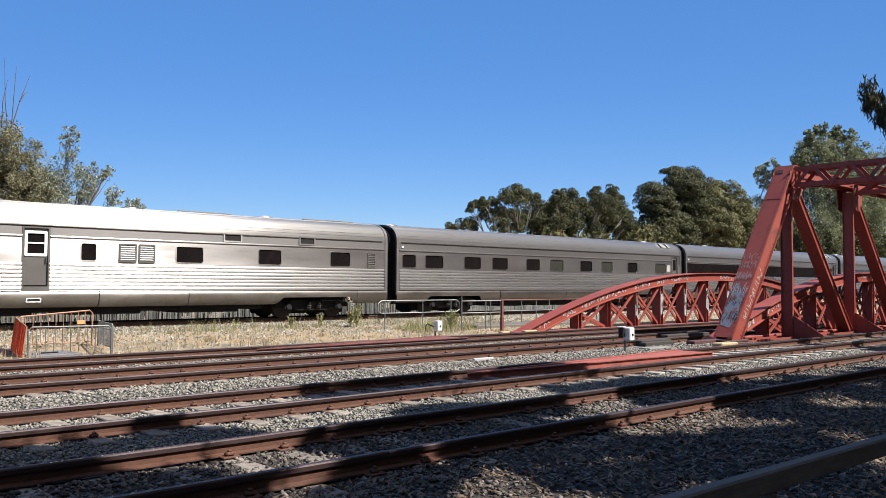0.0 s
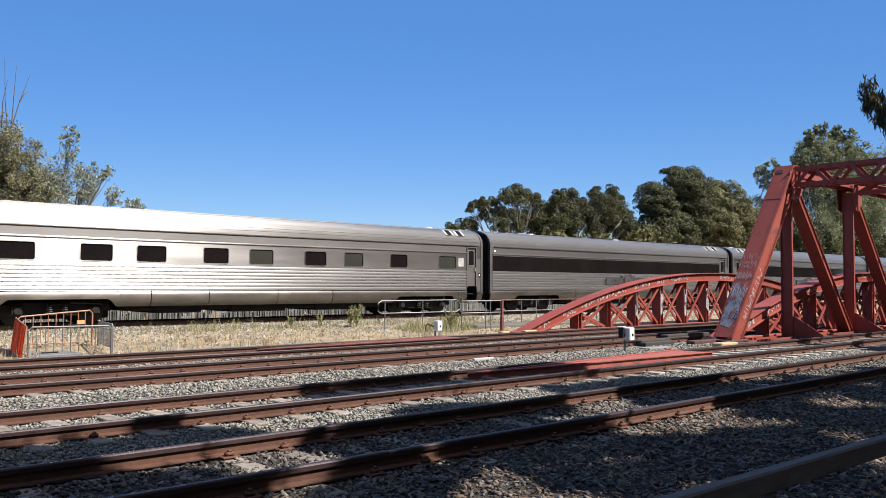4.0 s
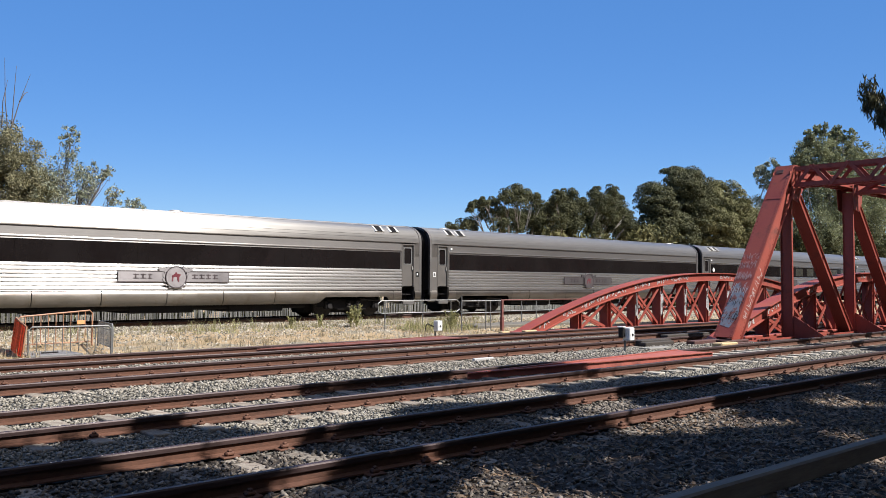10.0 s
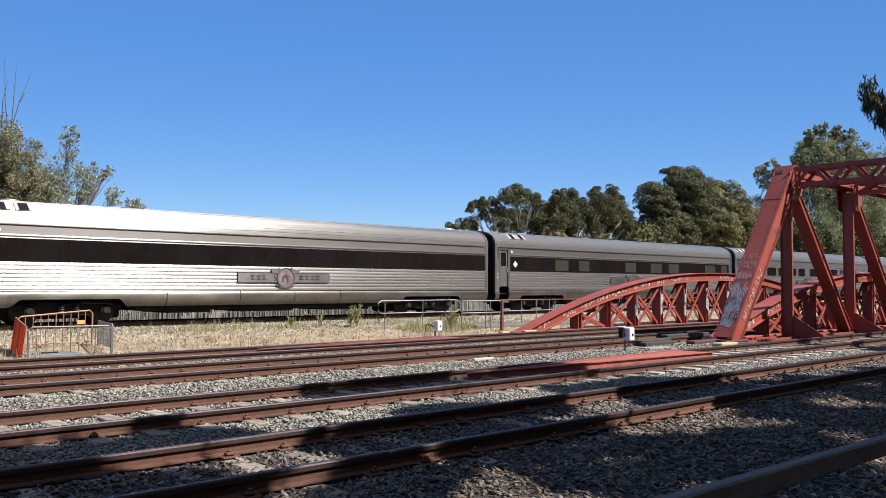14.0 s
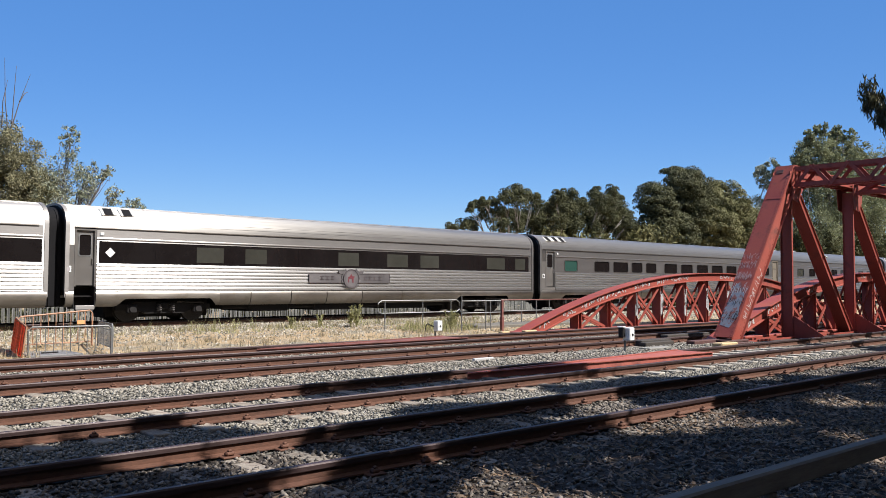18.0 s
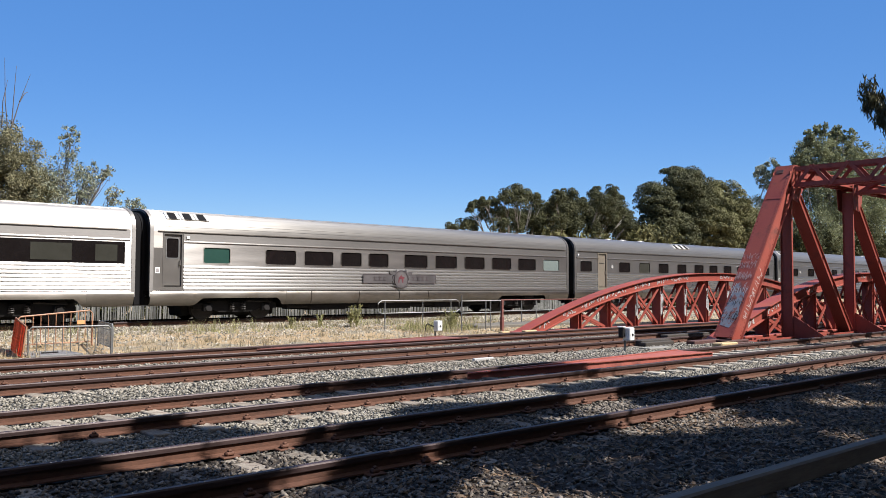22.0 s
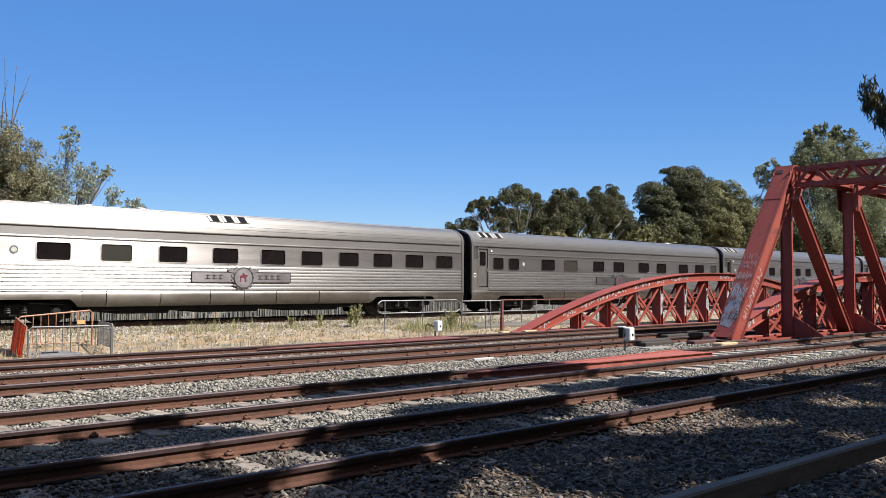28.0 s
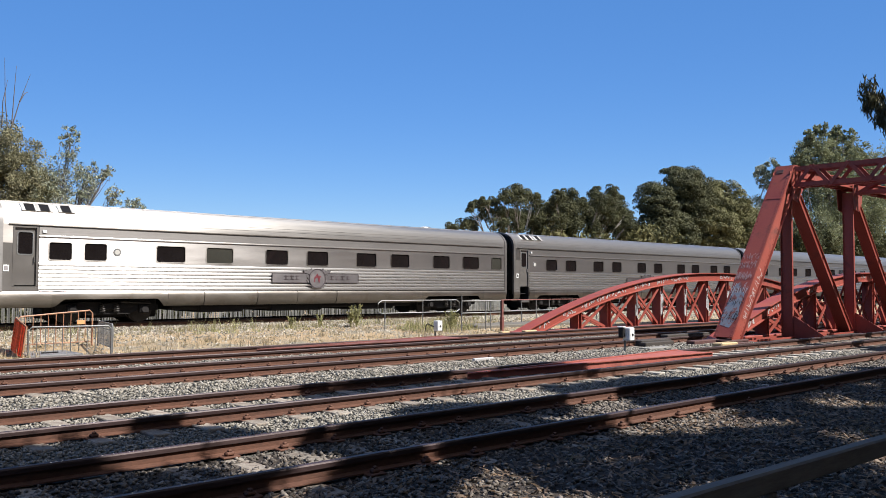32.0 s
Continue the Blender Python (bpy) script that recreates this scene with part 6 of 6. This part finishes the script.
TREES = [
    ("gum_tree", (9.3, 41.5, -0.3), [(10.9, 41.5, 7.2, 1.6, 2.0, 2.4), (9.6, 42, 7.2, 1.8, 2.0, 2.9), (12.0, 41.4, 5.9, 1.3, 1.6, 1.5)], "leaf_dusty", "dusty olive thick gum tree with dead twigs behind the train", 150, 190, 0.075, 0.2, 11),
    ("gum_tree", (12.4, 41.2, -0.3), [(12.3, 41.2, 6.3, 1.2, 1.2, 1.3), (13.3, 41.0, 6.9, 1.0, 1.0, 1.1), (13.5, 41.0, 8.5, 0.5, 0.5, 1.0), (14.5, 41.0, 7.0, 0.8, 0.6, 0.7), (15.3, 41, 7.3, 0.35, 0.3, 0.35), (12.2, 41.0, 5.2, 1.7, 1.2, 1.0), (14.2, 41, 6.0, 0.6, 0.6, 0.4)], "leaf_grey", "sparse grey-green gum tree with open branches", 125, 26, 0.085, 0.08, 12),
    ("gum_tree", (15.6, 46.5, -0.3), [(12.6, 46.5, 6.3, 0.9, 1.0, 0.6), (14.9, 46.5, 6.2, 1.2, 1.2, 0.8), (16.5, 46.5, 6.9, 0.45, 0.8, 0.9), (17.8, 46.5, 6.7, 0.5, 0.9, 0.8), (18.9, 46.5, 6.1, 0.7, 1, 0.6)], "leaf_grey", "pale grey-green young gum behind the train", 64, 26, 0.09, 0.05, 13),
    ("gum_tree", (66, 60, -1), balls((52.9, 56.4, 7.1, 0.41), (56, 58, 7.6, 0.7), (58.8, 59.6, 7.6, 0.5), (56.1, 57.2, 9.1, 0.43), (58.6, 58.8, 9.7, 0.44), (57.2, 56.4, 9.7, 0.48), (60, 58, 10, 0.45), (59.5, 58.8, 8.8, 0.89), (61.6, 56.4, 10.5, 1.23), (64.2, 58.8, 11.7, 0.52), (59.7, 56.4, 10.3, 0.77), (65.4, 58, 10.8, 0.88), (68.3, 59.6, 10.5, 0.67), (59.6, 57.2, 9.1, 0.66), (62.9, 58.8, 9.1, 0.75), (59.2, 56.4, 7.5, 0.82), (63.5, 58, 7.6, 0.8), (68.1, 59.6, 8.4, 0.84)) + [(65.5, 61, 8.4, 1.8, 1.5, 1.4), (69.5, 61, 8.4, 2.2, 1.5, 2.4)], "leaf_dark", "rounded olive gum tree with bare lower limbs beyond the line", 66, 210, 0.16, 0.42, 21),
    ("gum_tree", (74, 60, -1), balls((67, 55.6, 10.7, 0.93), (71.8, 58, 11.6, 0.86), (75.4, 59.6, 11.3, 0.9), (67.9, 57.2, 9.8, 0.83), (71.3, 58, 9.8, 1.1), (66.9, 55.6, 8.1, 1.04), (71.5, 57.2, 8.1, 1.04), (78.4, 59.6, 12.5, 0.86), (78.4, 57.2, 12.4, 0.78), (82.1, 58.8, 12.3, 0.61), (74.2, 55.6, 10.6, 1.18), (79.5, 57.2, 10.9, 1.05), (76.3, 58.8, 9.7, 1.16), (76.6, 56.4, 9.2, 1.2), (83.4, 58.8, 10.1, 0.95), (80.8, 56.4, 8.8, 0.92), (74.9, 57.2, 8, 1), (82.8, 59.6, 8.4, 1.02)) + [(74.5, 61, 9.4, 3.4, 2.0, 2.2), (82.5, 61, 9.6, 4.0, 2.0, 2.6), (88, 61, 8.0, 3.0, 2.0, 1.8)], "leaf_dark", "dark green gum tree with rounded clumps", 172, 210, 0.17, 0.4, 22),
    ("gum_tree", (94, 60, -1), [(94.8, 58, 14.2, 4.0, 3.8, 3.0), (88.5, 58, 11.6, 2.8, 3, 2.8), (96.0, 58, 11.5, 4.2, 3.6, 3.2), (90, 58, 8, 4.5, 4, 3.5)], "leaf_dark", "tall dark green gum tree rising over the train", 172, 210, 0.19, 0.45, 23),
    ("gum_tree", (106, 60, -1), [(103.5, 57.5, 12.6, 4.0, 4, 3.4), (108, 57.5, 9.6, 4.6, 4, 3.6), (100, 57, 9.0, 4.4, 4, 3.4)], "leaf_olive", "broad olive gum tree beside the bridge", 172, 210, 0.19, 0.4, 24),
    ("gum_tree", (122, 66, -1), [(121.4, 64, 11.4, 1.7, 2.4, 2.2), (123, 64, 11.0, 5, 4, 4), (130.5, 64, 19.6, 2.0, 2.4, 3.0), (132, 64, 13.5, 4, 4, 4.5)], "leaf_grey", "loose grey-green gum tree behind the truss", 138, 210, 0.21, 0.4, 25),
    ("gum_tree", (142, 60, -1), [(134.0, 58, 22.6, 2.6, 3.5, 3.4), (138.2, 58, 23.6, 2.0, 3.0, 3.6), (144.0, 58, 23.2, 2.8, 4.0, 3.8), (150, 58, 23.0, 3.4, 4.0, 5.0), (140, 58, 17.0, 6.5, 5, 5.0), (152, 58, 14.0, 7, 5, 6), (136, 58, 10.5, 5.5, 5, 4.5), (165, 58, 20, 8, 6, 8), (132.6, 58, 25.4, 0.8, 1.0, 1.4), (136.6, 58, 27.2, 1.0, 1.2, 1.4), (142.2, 58, 27.3, 1.0, 1.4, 1.5), (129.8, 58, 21.0, 1.4, 1.8, 2.2), (147.0, 58, 27.6, 1.1, 1.6, 1.4)], "leaf_sage", "very tall loose gum tree behind the truss bridge", 330, 210, 0.22, 0.6, 26),
]
for nm, base, crowns, leaf, label, clumps, per, size, trunk, seed in TREES:
    dead = [[(10.9, 41.2, 8.4), (10.7, 41.1, 10.0), (10.6, 41, 12.0)], [(11.0, 41.2, 8.6), (11.05, 41.1, 10.2), (11.1, 41, 11.7)], [(11.0, 41.2, 8.8), (11.3, 41.1, 10.1), (11.7, 41, 11.4)],
            [(10.6, 41.2, 8.8), (10.6, 41.1, 10.0), (10.75, 41, 11.0)], [(11.3, 41.1, 10.1), (11.5, 41.1, 10.5), (11.65, 41.1, 10.6)]] if seed == 11 else ()
    far = seed > 20
    tree(nm, base, crowns, leaf, label, int(clumps * 1.5), 75 if far else int(per * 0.8), size * (0.9 if far else 0.8), trunk, seed, bare=dead, clump_r=0.23, spread=0.95, dome=size * 0.62 if 20 < seed < 25 else 0.0, twigs=0 if far else 20)

tree("shrub", (86, 57, 0), [(72, 57, 5.4, 7, 3, 2.8), (86, 57, 6.0, 8, 3, 3.0), (101, 57, 5.4, 9, 3, 3.2)], "leaf_olive", "continuous olive understorey beyond the line", 170, 90, 0.30, 0.2, 31)
tree("shrub", (130, 58, 0), [(116, 58, 6.2, 9, 3, 4), (132, 58, 7.2, 10, 3, 4.4), (152, 58, 7.6, 13, 3, 5.4), (175, 58, 8, 12, 4, 7)], "leaf_dark", "dark understorey behind the truss bridge", 200, 90, 0.36, 0.2, 32)

for x in (14, 34, 54):
    tree("shrub", (x, 35.9, -0.1), [(x - 7, 35.9, 0.5, 4.2, 0.5, 0.75), (x, 35.9, 0.6, 4.2, 0.5, 0.8), (x + 7, 35.9, 0.5, 4.2, 0.5, 0.75)], "leaf_dark", "low dark hedge behind the slat fence", 210, 60, 0.11, 0.05, 33 + x, group="hedge")

# shade trees on the path's side of the tracks; one branch hangs into view
tree("gum_tree", (18.0, 1.5, 0), [(13.34, 4.88, 4.72, 0.12, 0.17, 0.28), (13.37, 4.78, 4.45, 0.15, 0.20, 0.36), (13.5, 4.45, 4.6, 0.3, 0.45, 0.55), (13.42, 4.62, 4.12, 0.12, 0.14, 0.3), (15.5, 3.2, 6.2, 1.0, 0.8, 0.8)], "leaf_blue", "dark drooping gum branch overhanging the tracks", 130, 46, 0.06, 0.14, 41, droop=2.6, slim=0.17)
CANOPY = random.Random(17)
LEAN = (-SUN.x / SUN.z, -SUN.y / SUN.z)


def over(gx, gy, rx, ry, h):
    """A crown at height h whose shade falls round (gx, gy) on the ground."""
    return (gx - LEAN[0] * h, gy - LEAN[1] * h, h, rx, ry, 0.45)


def shade_tree(foot, patches, seed):
    """A tree whose open crown keeps patches of ground in shade: x, y, half length, half width, height of the crown there."""
    tree("gum_tree", (*foot, 0), [over(*p) for p in patches], "leaf_blue", "gum tree with an open crown over the near tracks", 40, 140, 0.185, 0.25, seed,
         clump_r=0.75, droop=1.0, group="shade trees", counts=[max(int(p[2] * p[3] * 32), 8) for p in patches])


shade_tree((3.6, -5.6), ((1.6, 9.2, 1.8, 0.6, 9.6), (4.2, 9.2, 1.4, 0.55, 9.2), (2.2, 7.7, 1.2, 0.7, 8.8), (2.6, 6.6, 1.2, 0.6, 8.6), (3.4, 7.2, 0.9, 0.4, 9.0), (5.0, 6.0, 0.75, 0.42, 8.4), (4.7, 2.8, 1.4, 0.5, 7.6)), 53)
shade_tree((6.4, -6.8), ((3.9, 4.9, 1.3, 0.7, 8.2), (9.2, 4.8, 1.6, 0.7, 8.4), (6.6, 4.9, 0.8, 0.5, 8.3), (7.6, 5.7, 0.9, 0.45, 8.6), (4.2, 3.9, 1.0, 0.5, 7.9), (8.1, 3.9, 0.9, 0.4, 8.0)), 54)
shade_tree((9.5, -6.2), ((6.4, 7.3, 1.4, 0.8, 9.4), (8.0, 7.5, 0.9, 0.6, 9.0), (7.4, 6.3, 1.4, 0.45, 9.0), (8.5, 8.85, 0.85, 0.4, 9.8), (7.2, 8.2, 1.1, 0.25, 9.4), (9.2, 8.1, 0.8, 0.25, 9.4), (9.2, 11.3, 1.7, 0.6, 10.2)), 55)
shade_tree((16.0, -5.4), ((12.0, 8.9, 1.2, 0.7, 9.6), (12.8, 11.0, 1.9, 0.8, 10.0), (13.9, 8.9, 1.2, 0.5, 9.4), (12.3, 6.9, 1.5, 0.9, 9.0), (15.3, 6.9, 2.0, 0.9, 9.2), (13.6, 7.9, 0.8, 0.4, 9.4)), 56)
shade_tree((20.0, -6.6), ((12.0, 5.8, 0.9, 0.5, 8.8), (12.2, 4.6, 1.3, 0.6, 8.4), (15.6, 5.2, 1.8, 0.7, 8.6), (13.4, 3.2, 1.2, 0.5, 8.0), (18.6, 4.2, 1.8, 0.8, 8.4)), 57)
shade_tree((24.5, -5.8), ((18.8, 6.2, 2.4, 1.0, 9.2), (22.0, 5.2, 2.4, 1.4, 9.0)), 58)
for k in range(5):
    x = 0.5 + k * 7.0
    back = [(x + dx + CANOPY.uniform(-0.5, 0.5), -4.9 + CANOPY.uniform(-0.3, 0.3), 9.0 + CANOPY.uniform(-0.6, 0.6), 2.7, 2.1, 1.6) for dx in (-2.2, 2.2)]
    tree("gum_tree", (x, -7.5, 0), back, "leaf_blue", "tall dense gum tree shading the near tracks", 21, 230, 0.17, 0.3, 43 + k, clump_r=0.40, droop=1.0, group="shade trees")

# unseen dense tree belt added behind the viewer: blocks sky light, darkens reflections
for k in range(9):
    x = -40 + k * 26
    tree("gum_tree", (x, -22, 0), [(x, -20, 10.5, 13, 4, 7.5), (x + 10, -21, 9, 11, 4, 7.5), (x - 4, -19, 4, 11, 4, 4)], "leaf_dark", "unseen dense gum tree added behind the viewer to block sky light", 190, 40, 1.1, 0.5, 70 + k, clump_r=0.45, group="belt of trees")


# unseen trees added at -x to darken the truss faces on that side
for k, y in enumerate((-10, 4, 17)):
    tree("gum_tree", (-30, y, 0), [(-29, y, 8.5, 4, 8, 7), (-31, y + 5, 5, 4, 8, 5)], "leaf_dark", "unseen dense gum tree added behind the viewer to block sky light", 190, 40, 0.9, 0.5, 82 + k, clump_r=0.45, group="belt of trees")


# ---- grass and weeds ----
M["straw"] = leaf_material("pale_straw", (0.325, 0.258, 0.157), (0.427, 0.359, 0.246))
def blades(name, count, box, height, material, label, seed):
    rng = np.random.default_rng(seed)
    x0, x1, y0, y1 = box
    m = max(count // 14, 1)
    cx, cy = rng.uniform(x0, x1, m), rng.uniform(y0, y1, m)
    idx = rng.integers(0, m, count)
    x = cx[idx] + rng.normal(0, 0.09, count)
    y = cy[idx] + rng.normal(0, 0.09, count)
    z = np.array([ground_z(a, b) for a, b in zip(x, y)]) - 0.01
    h = rng.uniform(*height, count)
    d = rng.normal(0, 0.35, (count, 2)) * h[:, None]
    w = 0.006 + 0.012 * h
    a = rng.uniform(0, 6.28, count)
    wx, wy = np.cos(a) * w, np.sin(a) * w
    p0 = np.stack([x - wx, y - wy, z], 1)
    p1 = np.stack([x + wx, y + wy, z], 1)
    p2 = np.stack([x + d[:, 0], y + d[:, 1], z + h], 1)
    v = np.stack([p0, p1, p2], 1).reshape(-1, 3)
    tagged(new(name, big_mesh(name, v, np.arange(count * 3).reshape(-1, 3), M[material])), label, "grass", kind="stuff")


blades("dry_grass", 8000, (4, 30, 20.9, 27.4), (0.04, 0.16), "grass", "short dry straw-coloured grass on the verge", 91)
blades("dry_grass", 3200, (4, 26, 25.4, 27.8), (0.08, 0.28), "grass", "taller dry stalks along the far line", 92)
blades("straw", 1500, (4, 26, 20.9, 23.5), (0.10, 0.30), "straw", "pale fallen straw and sticks on the verge", 95)
blades("green_grass", 2000, (4, 27, 24.6, 27.2), (0.03, 0.13), "weed", "low grey-green weeds along the far line", 96)
blades("green_grass", 900, (12.0, 17.5, 24.6, 26.4), (0.06, 0.22), "weed", "patches of green grass on the verge", 93)
blades("green_grass", 1100, (19.5, 22.6, 22.6, 24.2), (0.15, 0.5), "weed", "green weeds under the handrail", 94)


blades("seed_stalks", 500, (5, 27, 25.2, 27.0), (0.22, 0.46), "weed", "thin upright seed stalks along the far line", 97)


def litter(count, box, seed):
    """Fallen gum leaves lying flat among the stones."""
    rng = np.random.default_rng(seed)
    x, y = rng.uniform(box[0], box[1], count), rng.uniform(box[2], box[3], count)
    z = np.array([ground_z(a, b) for a, b in zip(x, y)]) + rng.uniform(0.012, 0.04, count)
    a = rng.uniform(0, 6.28, count)
    s = rng.uniform(0.035, 0.075, count)
    u = np.stack([np.cos(a) * s, np.sin(a) * s, rng.normal(0, 0.25, count) * s], 1)
    w = np.stack([-np.sin(a) * s * 0.25, np.cos(a) * s * 0.25, rng.normal(0, 0.1, count) * s], 1)
    p = np.stack([x, y, z], 1)
    v = np.stack([p - u, p + w, p + u, p - w], 1).reshape(-1, 3)
    tagged(new("leaf_litter", big_mesh("leaf_litter", v, np.arange(count * 4).reshape(-1, 4), M["litter"])), "dry brown gum leaves fallen among the stones", "leaf litter", kind="stuff")


M["litter"] = leaf_material("fallen_leaf", (0.10, 0.06, 0.035), (0.24, 0.17, 0.11))
litter(7000, (3, 17, 2.4, 6.3), 98)
blades("dry_grass", 700, (3, 17, 2.6, 5.9), (0.03, 0.09), "grass", "sparse dry tufts beside the path", 99)


def weed_plant(x, y, h, seed):
    rng = np.random.default_rng(seed)
    t = thing("weed", pose(x, y, ground_z(x, y)), "tall yellow-green weed growing in the verge gravel", "weed", "weeds")
    cs, rs = [], []
    for k in range(6):
        a, tilt = rng.uniform(0, 6.28), rng.uniform(0.05, 0.3)
        top = Vector((math.cos(a) * tilt, math.sin(a) * tilt, rng.uniform(0.7, 1.0))) * h
        part("stem", Geo().tube([(0, 0, -0.02), top * 0.5 + Vector((0.02, 0, 0)), top], 0.010, 5, 0.004), M["weed"], t)
        for q in (0.35, 0.55, 0.72, 0.86, 1.0):
            cs.append(tuple(top * q))
            rs.append(0.085 * h)
    v, f = leaves(cs, rs, 18, 0.034, rng, 0.2)
    part("foliage", big_mesh("foliage", v, f, M["weed"]), None, t)


for x, y, h, seed in ((18.6, 25.0, 0.95, 1), (18.75, 25.2, 0.7, 2), (18.4, 25.1, 0.6, 3), (17.4, 25.6, 0.45, 4), (16.4, 26.0, 0.4, 5), (21.9, 23.4, 0.75, 6), (22.2, 23.5, 0.6, 7)):
    weed_plant(x, y, h, seed)


# ---- movement ----
def travelled(t):
    """Metres run since the start, between the known steps."""
    for (t0, s0), (t1, s1) in zip(STEPS, STEPS[1:]):
        if t <= t1:
            return s0 + (s1 - s0) * (t - t0) / (t1 - t0)
    return STEPS[-1][1]


def motions():
    for i, car in enumerate(CARS):
        walk(car, [(t, pose(FIRST + (i - 1) * LENGTH - s, CAR_Y, RAIL_Z)) for t, s in STEPS])
    turns = [(k * 0.1, travelled(k * 0.1) / 0.46) for k in range(321)]
    for ws in WHEELSETS:
        at = ws.location.copy()
        walk(ws, [(t, Matrix.Translation(at) @ Matrix.Rotation(-a, 4, "Y")) for t, a in turns])


motions()
